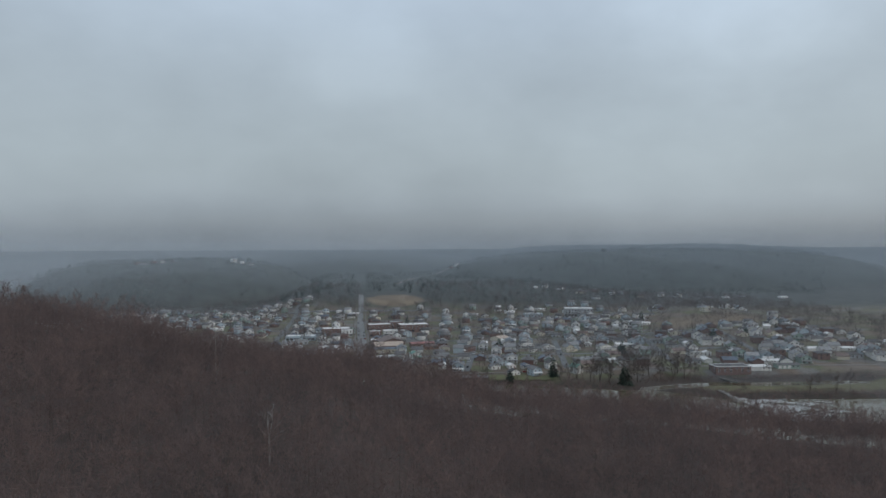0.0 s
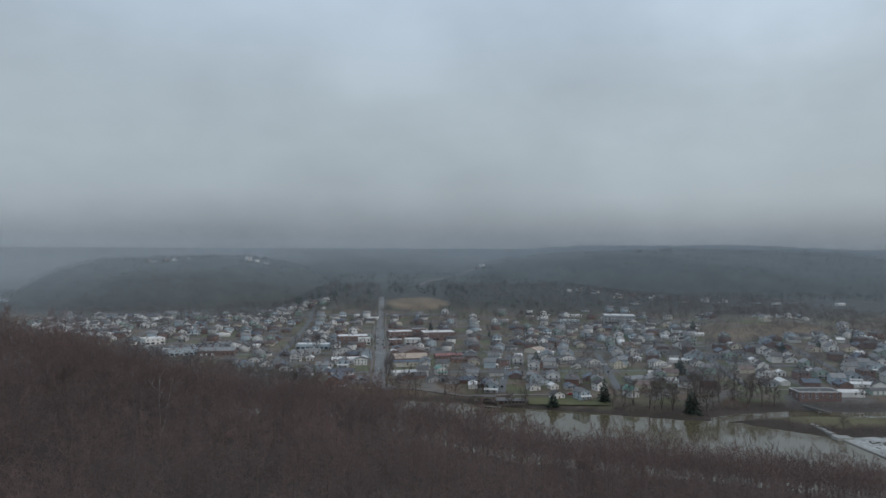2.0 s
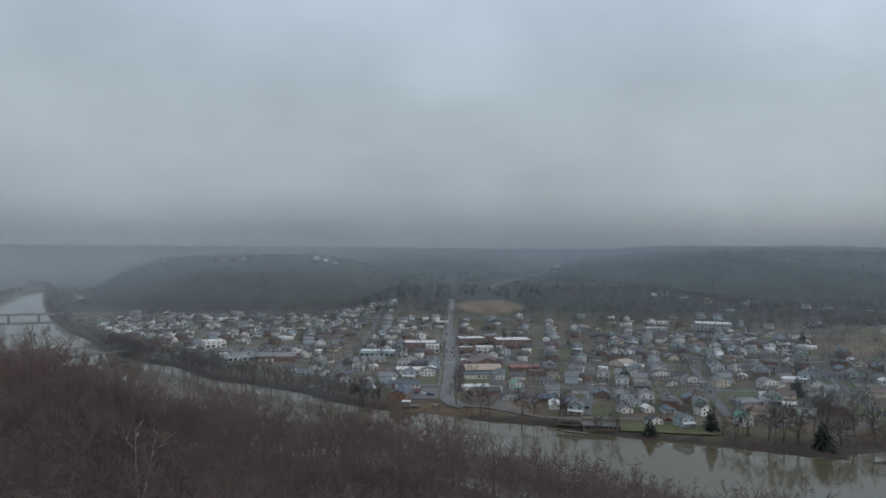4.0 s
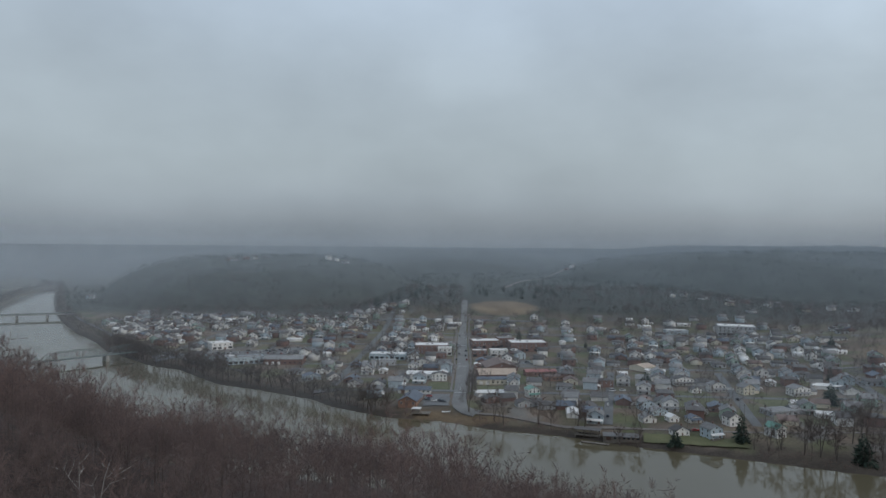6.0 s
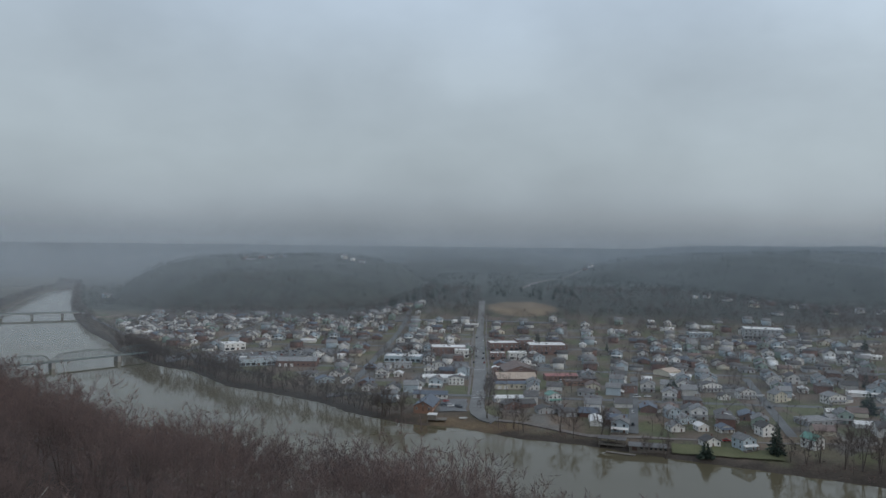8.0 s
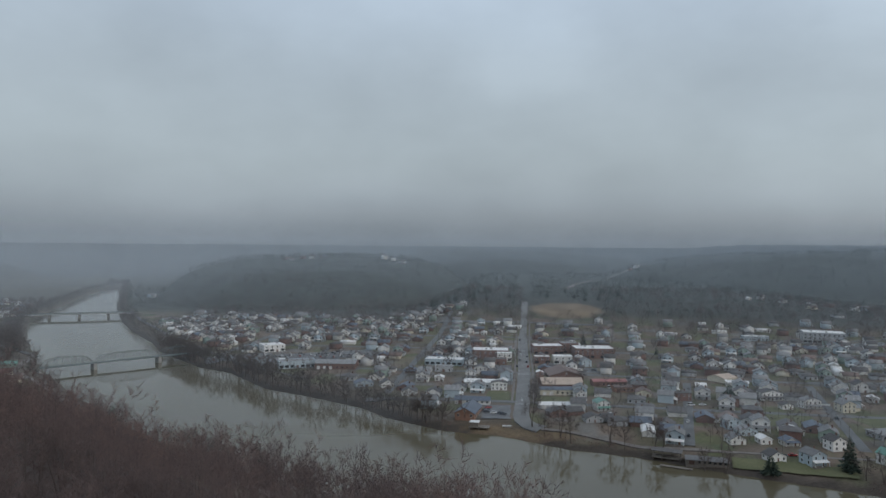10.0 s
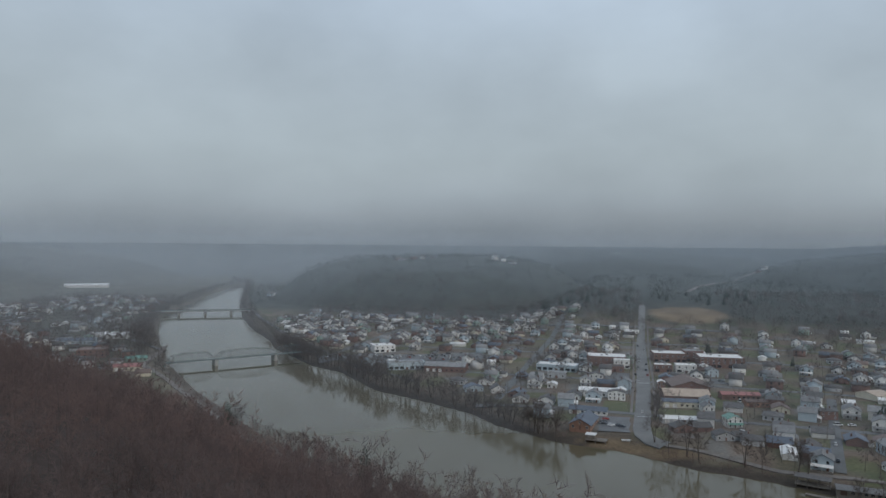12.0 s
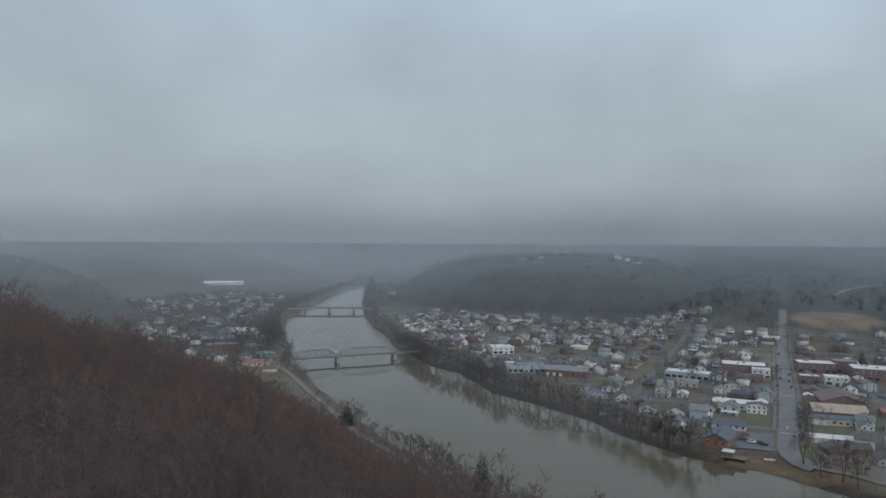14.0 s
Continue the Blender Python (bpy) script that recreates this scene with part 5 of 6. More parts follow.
def scatter_mesh(shapes, xs, ys, scales, turns, sink=0.2):
    """All the trees at the given spots as arrays of vertices and triangles; shapes are cycled through."""
    z = lay(xs, ys)[0] - sink
    VV, FF, n = [], [], 0
    for k, (V, F) in enumerate(shapes):
        sel = np.arange(len(xs)) % len(shapes) == k
        c, s = np.cos(turns[sel]) * scales[sel], np.sin(turns[sel]) * scales[sel]
        P = np.empty((sel.sum(), len(V), 3))
        P[..., 0] = c[:, None] * V[:, 0] - s[:, None] * V[:, 1] + xs[sel][:, None]
        P[..., 1] = s[:, None] * V[:, 0] + c[:, None] * V[:, 1] + ys[sel][:, None]
        P[..., 2] = scales[sel][:, None] * V[:, 2] + z[sel][:, None]
        off = n + len(V) * np.arange(sel.sum())
        VV.append(P.reshape(-1, 3))
        FF.append((F[None] + off[:, None, None]).reshape(-1, 3))
        n += sel.sum() * len(V)
    return np.concatenate(VV), np.concatenate(FF)


# the wood on the near hill: the trees of its river edge and of one stretch are things, the rest is one mass
rs = np.random.default_rng(8)
gap = 5.8
fx, fy = (g.ravel() for g in np.meshgrid(np.arange(-420, 330, gap), np.arange(-500, -20, gap)))
fx, fy = fx + rs.uniform(-0.5, 0.5, len(fx)) * gap * 1.1, fy + rs.uniform(-0.5, 0.5, len(fx)) * gap * 1.1
N = len(fx)
_, _, fds = lay(fx, fy)
mask = (fds > 7) & (np.abs(to_line(fx, fy, SOUTH_ROAD)) > 5.5) & ((fds > 18) | (rs.random(N) < 0.5)) & (ramp(-440, -300, fx / U - 0.35 * (fy / U + 150)) > rs.random(N))
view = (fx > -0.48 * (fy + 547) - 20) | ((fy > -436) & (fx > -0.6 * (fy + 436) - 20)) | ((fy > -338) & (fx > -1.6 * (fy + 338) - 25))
mask &= view & (fx < 0.83 * (fy + 547) + 20)  # only trees inside the camera's side limits of view are kept
mask &= ~((fds < 24) & (fx < 100) & (rs.random(N) < 0.4))
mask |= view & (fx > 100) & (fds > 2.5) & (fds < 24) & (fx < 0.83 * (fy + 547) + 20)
mask &= (np.hypot(fx + 106, fy + 91) > 11) & (np.hypot(fx + 112, fy + 106) > 10)  # cleared so the camera sees the pine at the wood's edge
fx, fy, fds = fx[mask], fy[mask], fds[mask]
fs, ft = rs.uniform(0.72, 1.14, len(fx)), rs.uniform(0, 6.28, len(fx))
fs *= np.where(rs.random(len(fx)) < 0.13, 1.15, 0.97) * (0.93 - 0.10 * ramp(-90, -30, fx))
fs *= np.where(fx < -40, 0.30 + 0.70 * ramp(20, 78, fds), 0.66 + 0.34 * ramp(18, 52, fds))
fs = np.where((fx > 100) & (fds < 30), np.maximum(fs, rs.uniform(0.5, 0.82, len(fx))), fs)
edge = (fds < 46) & (fx > -260) & (fx < 170)
edge |= (fds > 60) & (np.abs(fx + 40) < 42) & (fy > -300) & (fy < -255)
pick = np.flatnonzero(edge)[:200]
wood_kinds = [tree_thing("forest_tree", dome_tree(60 + i, 16 + 0.7 * i, 4.3 + 0.25 * i, 14, 7, 9, 0.030, 0.28, 0.9, False, 1 + (i == 2)), "leafless forest tree with fine brown twigs", BARK, TWIG) for i in range(5)]
for i in pick:
    tree_at(wood_kinds, float(fx[i]), float(fy[i]), float(fs[i]), "trees of the near wood")
rest = np.ones(len(fx), bool)
rest[pick] = False
mass_shapes = [dome_tree(80 + i, 16.5 + 0.7 * i, 4.7 + 0.2 * i, 10, 5, 7, 0.050, 0.25, 0.6, True) for i in range(8)]
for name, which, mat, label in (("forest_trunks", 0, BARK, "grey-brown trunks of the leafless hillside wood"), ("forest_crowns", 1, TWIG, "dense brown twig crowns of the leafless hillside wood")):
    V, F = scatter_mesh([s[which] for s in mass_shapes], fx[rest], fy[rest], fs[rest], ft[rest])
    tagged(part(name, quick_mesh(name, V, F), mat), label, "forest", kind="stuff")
# pale dead stems among them
pale = tree_thing("dead_tree", bare_tree(99, 15, 2.6, 9, 3, 2, 0.35, 0.9, 2, 1.3), "pale barkless dead tree standing in the wood", BIRCH, BIRCH)
for i, (x, y, s) in enumerate(((-49, -301, 1.1), (-20, -390, 0.95), (96, -330, 0.85))):
    place(pale, x, y, 0, s) if i == 0 else copy_at(pale, x, y, 40 * i, s)

# many more bare trees stand between the houses: one mass
town_shapes = [dome_tree(160 + i, 9.5 + 0.9 * i, 3.7 + 0.35 * i, 7, 4, 5, 0.085, 0.22, 1.2, True) for i in range(5)]
tx, ty = rs.uniform(-430, 620, 5600), rs.uniform(-45, 640, 5600)
tz, tdn, tds = lay(tx, ty)
tm = (tds < 0) & (tdn > 10) & ~((tx > 8) & (tx < 96) & (ty > 438)) & ~((tx > -24) & (tx < 10) & (ty < 95)) & ~((tx > -262) & (tx < -120) & (np.abs(ty - 205 - 0.5 * (tx + 190)) < 30))
tm &= np.array([road_gap(a, c) > 3.5 for a, c in zip(tx, ty)])
T_ = np.array(TAKEN)
tm[tm] &= np.array([np.all(np.hypot(T_[:, 0] - a, T_[:, 1] - c) > T_[:, 2] * 0.72) for a, c in zip(tx[tm], ty[tm])])
dense = np.clip(0.42 + 0.22 * ramp(60, 160, tx) + 0.4 * wavy(tx, ty, 30, 9.0) + 0.7 * ramp(330, 480, tx) * (ty > 100) + 0.8 * ramp(330, 430, ty), 0, 1)
tm &= rs.random(len(tx)) < dense
qx, qy = rs.uniform(-340, 260, 9000), rs.uniform(-100, 260, 9000)
_, qdn, _ = lay(qx, qy)
qm = (qdn > 3) & (qdn < 20) & (rs.random(9000) < 0.10) & ((qx < -32) | (qx > 150))
tx, ty, tm = np.concatenate([tx, qx[qm]]), np.concatenate([ty, qy[qm]]), np.concatenate([tm, np.ones(qm.sum(), bool)])
for name, which, mat, label in (("town_trunks", 0, BARK, "dark trunks of the bare trees between the houses"), ("town_crowns", 1, GREYTWIG, "grey-brown leafless crowns between the houses")):
    V, F = scatter_mesh([s[which] for s in town_shapes], tx[tm], ty[tm], np.linspace(0.6, 1.1, tm.sum())[np.random.default_rng(2).permutation(tm.sum())], tx[tm] * 3.0)
    tagged(part(name, quick_mesh(name, V, F), mat), label, "trees", kind="stuff")

# woods on the far hills and scrub along the banks, each one mass
tuft = []
for i in range(5):
    tuft.append(whole(dome_tree(120 + i, 9.5, 4.2, 6, 3, 2, 0.15, 0.15, 1.2, True)))
N = 50000
hx, hy = rs.uniform(-1500, 1500, N), rs.uniform(430, 1500, N)
hz, hdn, hds = lay(hx, hy)
nearer = rs.random(N) < np.clip(1.25 - hy / 1500, 0.15, 1)
hm = (hdn > 16) & (hds < 0) & nearer & ((hz > 17) | (hy > 560)) & ~((hx > 8) & (hx < 98) & (hy < 522)) & (np.abs(hx - 5) > 10)
hm &= (np.abs(hx) < 0.72 * (hy + 560)) & (hy - 0.25 * hx < 1250)
hm &= np.abs(to_line(hx, hy, GAP_ROAD)) > 13
hx, hy = hx[hm][:5200], hy[hm][:5200]
V, F = scatter_mesh(tuft, hx, hy, rs.uniform(0.7, 1.3, len(hx)), rs.uniform(0, 6.28, len(hx)), 0.5)
tagged(part("hillside_wood", quick_mesh("hillside_wood", V, F), HILLWOOD), "grey-green leafless woods on the far hills", "forest", kind="stuff")
N = 9000
sx_, sy_ = rs.uniform(-1300, -300, N), rs.uniform(-150, 1300, N)
sz, sdn, sds = lay(sx_, sy_)
sm = ((sds > 8) & ((sz > 14) | (sds < 26)) & (sx_ < -340) & (np.abs(to_line(sx_, sy_, SOUTH_ROAD)) > 6)) | ((sdn > 4) & (sdn < 22) & (sx_ < -340))
V, F = scatter_mesh(tuft, sx_[sm], sy_[sm], rs.uniform(0.6, 1.1, sm.sum()), rs.uniform(0, 6.28, sm.sum()), 0.4)
tagged(part("valley_wood", quick_mesh("valley_wood", V, F), HILLWOOD), "grey leafless woods along the far river banks", "forest", kind="stuff")
# trees among the houses across the river, and a grove beside the old bridge
vx, vy = rs.uniform(-900, -340, 3600), rs.uniform(50, 640, 3600)
vz, _, vds = lay(vx, vy)
grove = np.hypot(vx + 452, vy - 232) < 60
vm = (vds > 8) & (vz < 12) & ((rs.random(3600) < 0.65) | (vds < 24) | grove) & (np.abs(to_line(vx, vy, SOUTH_ROAD)) > 5)
vm[vm] &= np.array([np.all(np.hypot(T_[:, 0] - a, T_[:, 1] - c) > T_[:, 2] * 0.7) for a, c in zip(vx[vm], vy[vm])])
V, F = scatter_mesh([whole(s) for s in town_shapes], vx[vm], vy[vm], np.where(grove[vm], 1.5, 1.0) * rs.uniform(0.8, 1.3, vm.sum()), vx[vm])
tagged(part("valley_trees", quick_mesh("valley_trees", V, F), GREYTWIG), "bare trees among the houses across the river", "trees", kind="stuff")
# rows of trees on both banks above the old bridge
ux, uy = rs.uniform(-1000, -270, 14000), rs.uniform(60, 1250, 14000)
_, udn, uds = lay(ux, uy)
um = (((udn > 2) & (udn < 15)) | ((uds > 2) & (uds < 20))) & (rs.random(14000) < 0.8) & (np.abs(to_line(ux, uy, SOUTH_ROAD)) > 4)
um &= (np.abs(to_line(ux, uy, [(-380, 87), (-255, 233)])) > 9) & (np.abs(to_line(ux, uy, [(-680, 429), (-494, 532)])) > 8)
V, F = scatter_mesh([whole(s) for s in town_shapes], ux[um], uy[um], rs.uniform(0.6, 1.15, um.sum()), ux[um])
tagged(part("river_trees", quick_mesh("river_trees", V, F), GREYTWIG), "rows of bare trees on the banks above the bridge", "trees", kind="stuff")
bush = []
for i in range(4):
    bush.append(whole(dome_tree(140 + i, 3.6, 2.1, 6, 3, 3, 0.045, 0.05, 1.0, True)))
N = 32000
bx_, by_ = rs.uniform(-330, 330, N), rs.uniform(-320, 300, N)
_, bdn, bds = lay(bx_, by_)
bm_ = ((bdn > 0.4) & (bdn < 11) & ((bx_ < -30) | (bx_ > 145) | ((bx_ > 8) & (bx_ < 90)))) | ((bds > 1) & (bds < 14) & (rs.random(N) < .7))
bm_ &= np.abs(to_line(bx_, by_, SOUTH_ROAD)) > 4
ix, iy = rs.uniform(205, 420, 2600), rs.uniform(-148, -50, 2600)
_, idn, _ = lay(ix, iy)
ich = to_line(ix, iy, CHANNEL)
im = ((idn > 0.6) & (idn < 14) & (ich < -8)) | ((ich > 9) & (ich < 21) & (np.abs(ix - 268) > 5))
bx_, by_, bm_ = np.concatenate([bx_, ix[im]]), np.concatenate([by_, iy[im]]), np.concatenate([bm_, np.ones(im.sum(), bool)])
V, F = scatter_mesh(bush, bx_[bm_], by_[bm_], rs.uniform(0.5, 1.1, bm_.sum()), rs.uniform(0, 6.28, bm_.sum()), 0.1)
tagged(part("bank_scrub", quick_mesh("bank_scrub", V, F), TWIG), "brown leafless scrub along the muddy banks", "scrub", kind="stuff")


# ---- vehicles ----
def car(paint_, label, long=4.6, van=False):
    ob = new("car", None)
    h = 1.95 if van else 1.45
    bm = bmesh.new()
    add_box(bm, -long / 2, -0.9, 0.35, long / 2, 0.9, 0.95, 0.06)
    part("body", bm, paint_, ob)
    bm = bmesh.new()
    x0, x1 = (-long * .48, long * .30) if van else (-long * .36, long * .22)
    v = [bm.verts.new(p) for p in ((x0, -.82, .94), (x1, -.82, .94), (x1, .82, .94), (x0, .82, .94), (x0 + .25, -.68, h), (x1 - .55, -.68, h), (x1 - .55, .68, h), (x0 + .25, .68, h))]
    for f in ((4, 5, 6, 7), (0, 1, 5, 4), (1, 2, 6, 5), (2, 3, 7, 6), (3, 0, 4, 7)):
        bm.faces.new([v[i] for i in f])
    part("cabin", bm, PANE, ob)
    part("car_roof", box(x0 + .3, -.66, h, x1 - .6, .66, h + .06), paint_, ob)
    for sx in (-1, 1):
        for sy in (-1, 1):
            bm = bmesh.new()
            bmesh.ops.create_cone(bm, cap_ends=True, segments=10, radius1=0.33, radius2=0.33, depth=0.22, matrix=pose(sx * long * .31, sy * .84, 0.33, 90))
            part("wheel", bm, TYRE, ob)
    return tagged(ob, label, "car")


cars = [car(CARW, "white parked car on wet asphalt"), car(CARS, "silver parked car on wet asphalt"), car(CARD, "dark parked car on wet asphalt"), car(CARR, "red parked car on wet asphalt"), car(CARW, "white parked van on wet asphalt", 5.4, True)]
placed = set()


def park(i, x, y, turn, group="parked cars"):
    z = level(x, y) + 0.20
    if i in placed:
        c = copy_thing(cars[i], pose(x, y, z, 0, 0, turn))
    else:
        placed.add(i)
        c = cars[i]
        c.matrix_world = pose(x, y, z, 0, 0, turn) @ Matrix.Diagonal((0.86, 0.86, 0.86, 1))
    tagged(c, group=group)


for i, x, y, t in ((0, -13.5, 27, 15), (2, -9.5, 27.5, 5), (2, -8, 25.5, -12), (2, -17.5, 30, 10), (3, -17, 39, 20), (2, -18, 33, 8), (0, 2.5, 62, 90), (1, 0.5, 205, 90), (2, 6, 196, 90),
                   (0, 1, 233, 90), (2, 6.5, 222, 90), (3, 7, 176, 90), (2, -1.5, 176, 90), (1, -2, 258, 90), (0, 6, 300, 90), (2, 0, 320, 90), (0, 43, 186, 90), (0, 46.5, 187, 90),
                   (1, 56, 168, 15), (4, 52, 31, -40), (2, 46, 52, 100), (1, 98, 30, 78), (2, 84, 5, 76), (0, 92, 22, 78), (2, 86, -6, 78), (4, 103, 62, 5), (0, 110, 63, 5),
                   (3, 126, -33, 5), (2, 121, -34, 4), (1, 148, -36, 10), (4, 60, 106, 95), (1, 58, 88, 80), (2, 176, 40, 80), (1, 240, 40, 5), (2, 290, 300, 0), (0, 300, 300, 0)):
    park(i, x, y, t)
for _ in range(58):
    u, v = rnd2.uniform(-46, 46), rnd2.choice((-14, -8, 2, 8, 14))
    c, s = math.cos(radians(28)), math.sin(radians(28))
    x, y = -168 + u * c - v * s, 208 + u * s + v * c
    if free(x, y, 0.5):
        park(rnd2.choice((0, 1, 1, 2, 2, 3)), x, y, 28 + 90 + rnd2.uniform(-3, 3), "cars in the large lot")
for _ in range(18):
    u, v = rnd2.uniform(-25, 25), rnd2.choice((-9, -3, 6))
    c, s = math.cos(radians(30)), math.sin(radians(30))
    x, y = -234 + u * c - v * s, 192 + u * s + v * c
    if free(x, y, 0.5):
        park(rnd2.choice((0, 1, 1, 2, 2, 3)), x, y, 120 + rnd2.uniform(-3, 3), "cars in the large lot")


# ---- poles, fences and clutter ----
def pole(x, y, h=9.5):
    ob = new("utility_pole", None)
    bm = bmesh.new()
    bmesh.ops.create_cone(bm, cap_ends=True, segments=8, radius1=0.17, radius2=0.11, depth=h, matrix=pose(0, 0, h / 2))
    part("post", bm, WOOD, ob)
    part("crossarm", box(-1.1, -0.06, h - 0.9, 1.1, 0.06, h - 0.76), WOOD, ob)
    ob.matrix_world = pose(x, y, level(x, y) - 0.2)
    return tagged(ob, "weathered wooden utility pole beside a street", "utility pole", "utility poles")


p0 = pole(-48, 70)
for x, y in [(-5.5, 70 + 38 * k) for k in range(8)] + [(12, 90 + 40 * k) for k in range(7)] + [(88 + lean(92) * (y - 20), y) for y in range(-10, 300, 42)] + \
            [(167 + lean(172) * (y - 20), y) for y in range(-10, 260, 42)] + [(-79, y) for y in range(80, 330, 45)] + [(140, 45), (150, 20), (124, -26), (62, -12)]:
    copy_thing(p0, pose(x, y, level(x, y) - 0.2))


def fence(pts, h, mat, label):
    ob = new("fence", None)
    ob.location = (pts[0][0], pts[0][1], level(*pts[0]))
    for (ax, ay), (bx, by) in zip(pts, pts[1:]):
        n = max(1, int(math.hypot(bx - ax, by - ay) / 2.4))
        for i in range(n):
            p = [(ax + (bx - ax) * k / n, ay + (by - ay) * k / n) for k in (i, i + 1)]
            a, b = (Vector((x, y, level(x, y) + h / 2)) - ob.location for x, y in p)
            bm = bmesh.new()
            bar(bm, a, b, 0.09, h)
            part("panel", bm, mat, ob)
            bm = box(a.x - .08, a.y - .08, a.z - h / 2 - .3, a.x + .08, a.y + .08, a.z + h / 2 + .12)
            part("post", bm, mat, ob)
    return tagged(ob, label, "fence")


fence([(134, 70), (131, 23), (104, 24)], 1.9, TRIM, "long white board fence round a garden")
fence([(128, 79), (146, 79)], 1.6, TRIM, "white board fence beside a large white house")
fence([(168, 74), (186, 72)], 1.2, TRIM, "low white fence along the lawn")

pav = new("pavilion", None)
for x in (-6, -2, 2, 6):
    for y in (-2.2, 2.2):
        part("post", box(x - .14, y - .14, -1.5, x + .14, y + .14, 3.0), WOOD, pav)
part("roof", box(-6.8, -3.0, 3.0, 6.8, 3.0, 3.25), R_DARK, pav)
part("floor", box(-6.6, -2.8, -0.1, 6.6, 2.8, 0.15), WOOD, pav)
part("bench", box(-5, 1.2, 0.15, 5, 1.7, 0.6), WOOD, pav)
pav.matrix_world = pose(70, -33, level(70, -33) + 0.5, 0, 0, -18)
tagged(pav, "dark timber landing pavilion on the bank", "pavilion")
dock = new("dock", None)
part("deck", box(-7, -1.2, 0.25, 7, 1.2, 0.5), WOOD, dock)
for x in (-6, 0, 6):
    part("pile", box(x - .15, -1.1, -3.2, x + .15, -0.8, 0.9), WOOD, dock)
dock.matrix_world = pose(72, -43.5, 0, 0, 0, -20)
tagged(dock, "weathered wooden landing stage at the water", "dock")
hut = new("river_hut", None)
part("wall", box(-4, -2.2, 0.3, 0.5, 2.2, 2.5), WOOD, hut)
part("roof", box(-4.4, -2.6, 2.5, 0.9, 2.6, 2.7), R_WHITE, hut)
part("deck", box(-4.4, -3.2, -0.05, 6.4, 2.6, 0.3), WOOD, hut)
for x in (-4, 1, 6):
    part("pile", box(x - .15, -3.1, -3.5, x + .15, -2.8, 0.3), WOOD, hut)
for x in (1.5, 3.7, 5.9):
    part("rail_post", box(x - .06, -3.15, 0.3, x + .06, -3.0, 1.3), WOOD, hut)
hut.matrix_world = pose(-21, 5.5, level(-21, 5.5) + 0.9, 0, 0, -6)
tagged(hut, "small wooden river hut with deck and pale roof", "hut")
skiff = new("boat", None)
bm = bmesh.new()
v = [bm.verts.new(p) for p in ((-2.4, -.8, .7), (1.6, -.8, .7), (2.8, 0, .8), (1.6, .8, .7), (-2.4, .8, .7), (-2.2, -.5, 0), (1.4, -.5, 0), (2.2, 0, .1), (1.4, .5, 0), (-2.2, .5, 0))]
for f in ((0, 1, 6, 5), (1, 2, 7, 6), (2, 3, 8, 7), (3, 4, 9, 8), (4, 0, 5, 9), (9, 5, 6, 7, 8)):
    bm.faces.new([v[i] for i in f])
part("hull", bm, TRIM, skiff)
part("thwart", box(-.3, -.7, .45, .1, .7, .55), WOOD, skiff)
skiff.matrix_world = pose(-5.5, 7, level(-5.5, 7) + 0.02, 0, 0, 8)
tagged(skiff, "small pale boat lying on the bank", "boat")


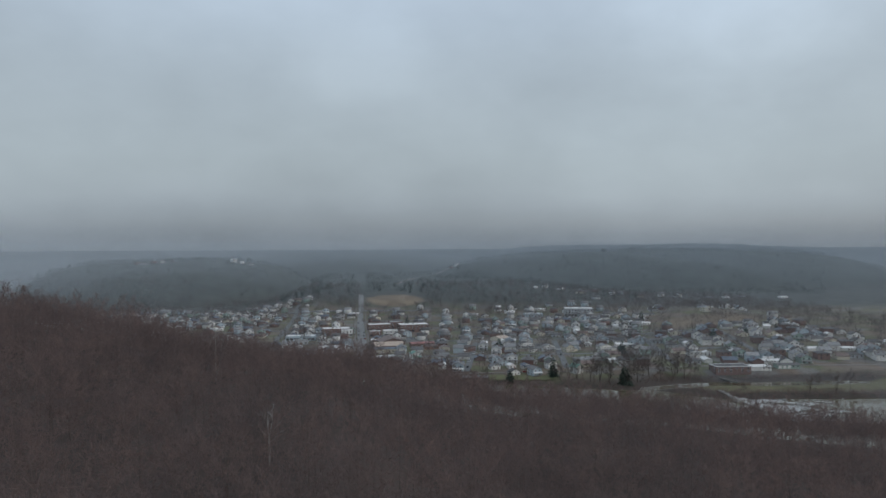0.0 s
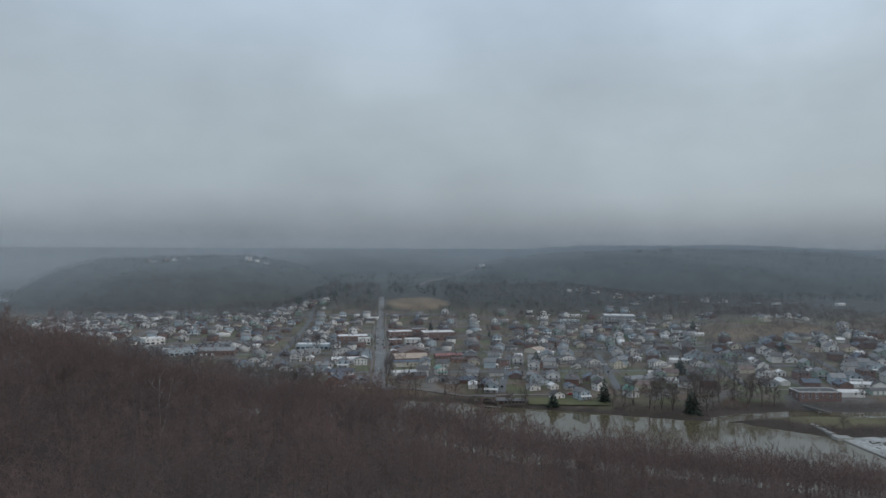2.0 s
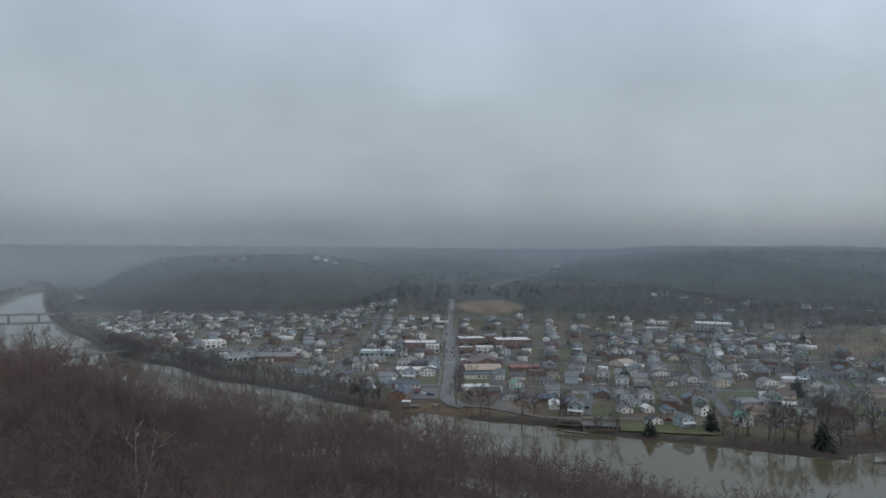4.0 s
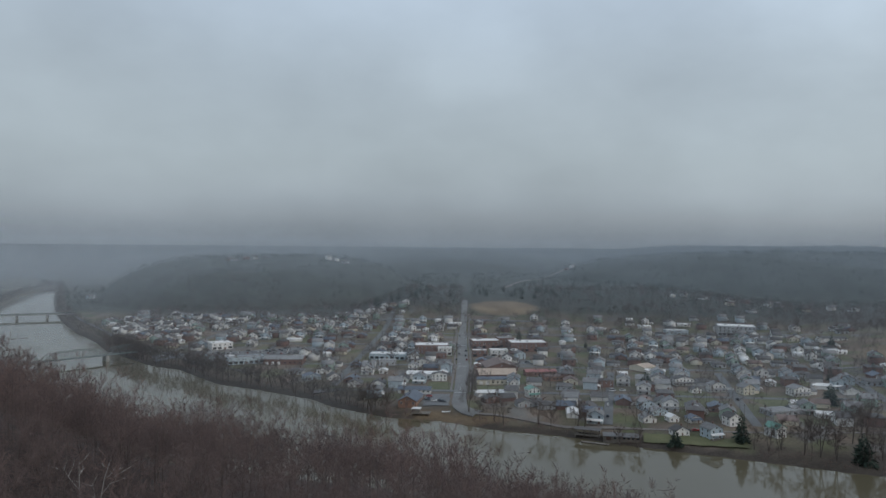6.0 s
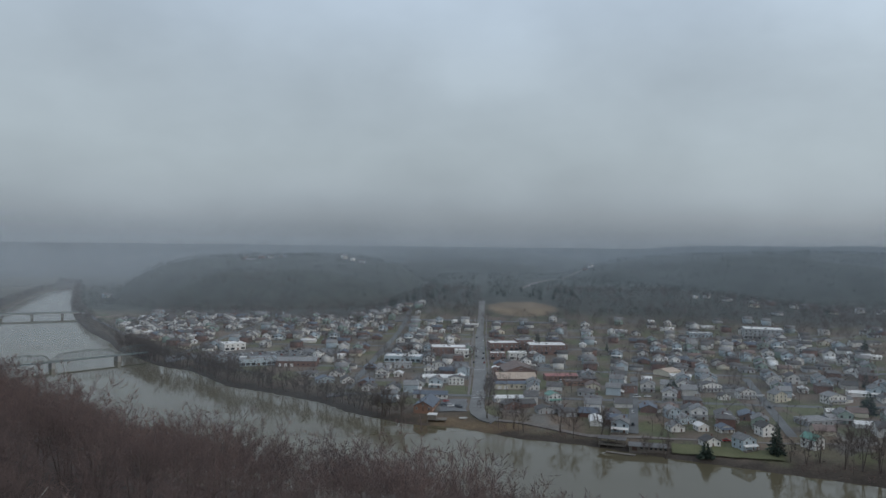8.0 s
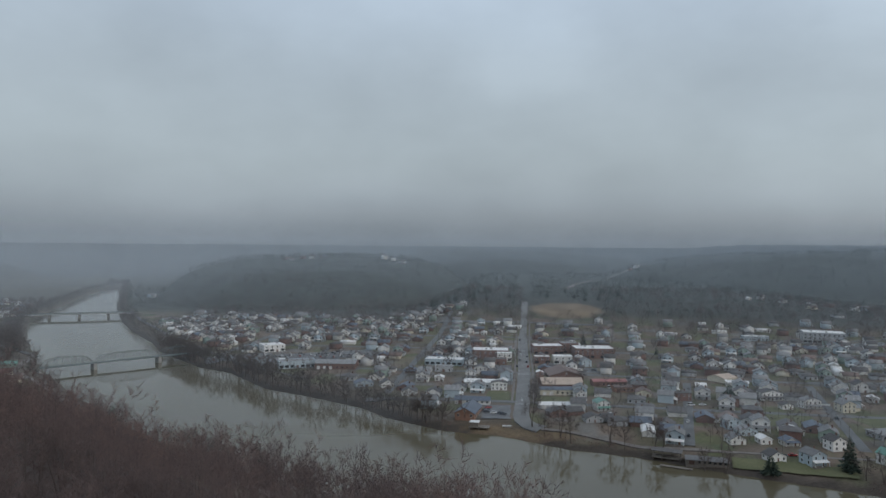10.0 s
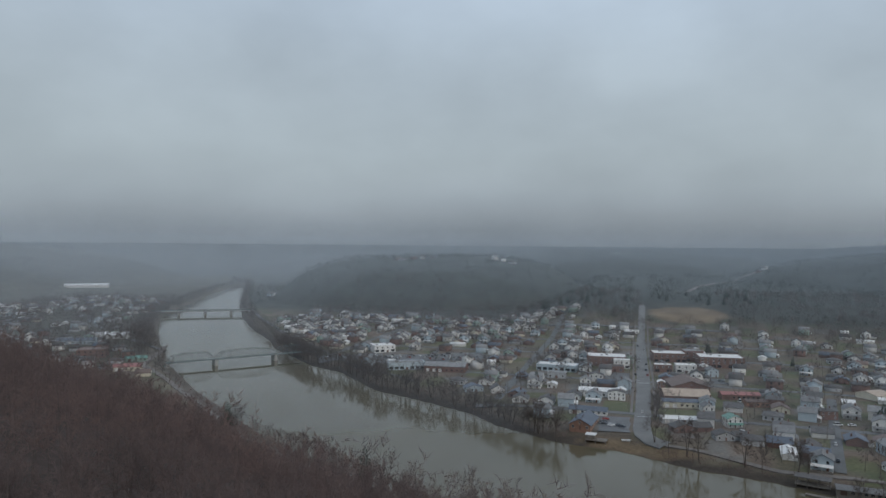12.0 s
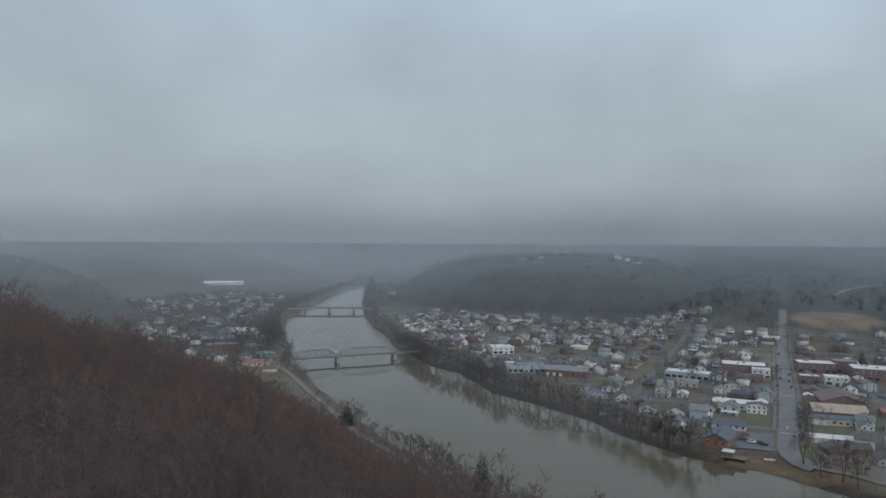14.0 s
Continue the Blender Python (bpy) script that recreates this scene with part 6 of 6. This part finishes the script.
# ---- upright tinted sheets standing in for mist and haze, arced round the camera's path ----
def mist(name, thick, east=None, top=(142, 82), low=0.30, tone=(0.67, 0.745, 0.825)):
    m = bpy.data.materials.new(name)
    m.use_nodes = True
    _n, _l = m.node_tree.nodes, m.node_tree.links
    _n.clear()
    _out, _mix = _n.new("ShaderNodeOutputMaterial"), _n.new("ShaderNodeMixShader")
    _clear, _both = _n.new("ShaderNodeBsdfTransparent"), _n.new("ShaderNodeMixShader")
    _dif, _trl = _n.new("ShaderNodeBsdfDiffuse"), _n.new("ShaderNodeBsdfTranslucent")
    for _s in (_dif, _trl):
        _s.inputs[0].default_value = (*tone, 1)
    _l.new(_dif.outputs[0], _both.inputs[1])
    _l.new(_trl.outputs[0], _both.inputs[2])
    _co, _sp = _n.new("ShaderNodeTexCoord"), _n.new("ShaderNodeSeparateXYZ")
    _l.new(_co.outputs["Object"], _sp.inputs[0])
    _nz = _n.new("ShaderNodeTexNoise")
    _nz.inputs["Scale"].default_value, _nz.inputs["Detail"].default_value = 0.006, 3
    _l.new(_co.outputs["Object"], _nz.inputs["Vector"])
    # thin out towards the top of each sheet
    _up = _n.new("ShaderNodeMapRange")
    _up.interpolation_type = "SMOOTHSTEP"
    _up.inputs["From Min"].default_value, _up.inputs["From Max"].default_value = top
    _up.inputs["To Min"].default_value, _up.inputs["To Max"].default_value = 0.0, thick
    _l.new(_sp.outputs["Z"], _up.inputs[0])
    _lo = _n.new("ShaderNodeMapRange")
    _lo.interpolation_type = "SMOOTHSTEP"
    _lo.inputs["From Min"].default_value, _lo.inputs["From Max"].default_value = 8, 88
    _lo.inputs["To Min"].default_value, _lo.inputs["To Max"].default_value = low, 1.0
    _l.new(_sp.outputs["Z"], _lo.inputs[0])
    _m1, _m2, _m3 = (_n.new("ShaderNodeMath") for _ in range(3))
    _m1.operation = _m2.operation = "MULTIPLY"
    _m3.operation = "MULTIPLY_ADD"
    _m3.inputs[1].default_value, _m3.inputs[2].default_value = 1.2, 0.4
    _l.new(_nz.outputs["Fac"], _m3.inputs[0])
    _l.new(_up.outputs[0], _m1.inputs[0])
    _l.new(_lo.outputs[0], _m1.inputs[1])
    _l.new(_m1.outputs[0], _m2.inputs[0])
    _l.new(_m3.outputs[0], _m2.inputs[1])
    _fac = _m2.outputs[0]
    if east:
        _fx, _m4 = _n.new("ShaderNodeMapRange"), _n.new("ShaderNodeMath")
        _fx.interpolation_type = "SMOOTHSTEP"
        _fx.inputs["From Min"].default_value, _fx.inputs["From Max"].default_value = east
        _l.new(_sp.outputs["X"], _fx.inputs[0])
        _m4.operation = "MULTIPLY"
        _l.new(_fac, _m4.inputs[0])
        _l.new(_fx.outputs[0], _m4.inputs[1])
        _fac = _m4.outputs[0]
    _l.new(_fac, _mix.inputs[0])
    _l.new(_clear.outputs[0], _mix.inputs[1])
    _l.new(_both.outputs[0], _mix.inputs[2])
    _l.new(_mix.outputs[0], _out.inputs[0])
    return m


FAINT, THIN = mist("faint_haze_sheet", 0.095, None, (142, 82), 0.75), mist("thin_haze_sheet", 0.13)
THICK = mist("far_haze_sheet", 0.19, None, (190, 88), 0.7, (0.62, 0.69, 0.775))
WEST = mist("west_haze_sheet", 0.19, (-20, -430))
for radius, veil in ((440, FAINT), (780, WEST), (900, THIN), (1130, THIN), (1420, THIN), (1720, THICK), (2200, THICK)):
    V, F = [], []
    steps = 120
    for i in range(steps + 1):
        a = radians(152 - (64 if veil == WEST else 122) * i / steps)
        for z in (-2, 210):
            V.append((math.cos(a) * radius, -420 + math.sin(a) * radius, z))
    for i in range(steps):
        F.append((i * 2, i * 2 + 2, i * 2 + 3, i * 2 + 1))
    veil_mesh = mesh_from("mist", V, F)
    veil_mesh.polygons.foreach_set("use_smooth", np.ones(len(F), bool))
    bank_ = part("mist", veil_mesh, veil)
    tagged(bank_, "see-through tinted sheet standing in for valley haze", "mist", kind="stuff")
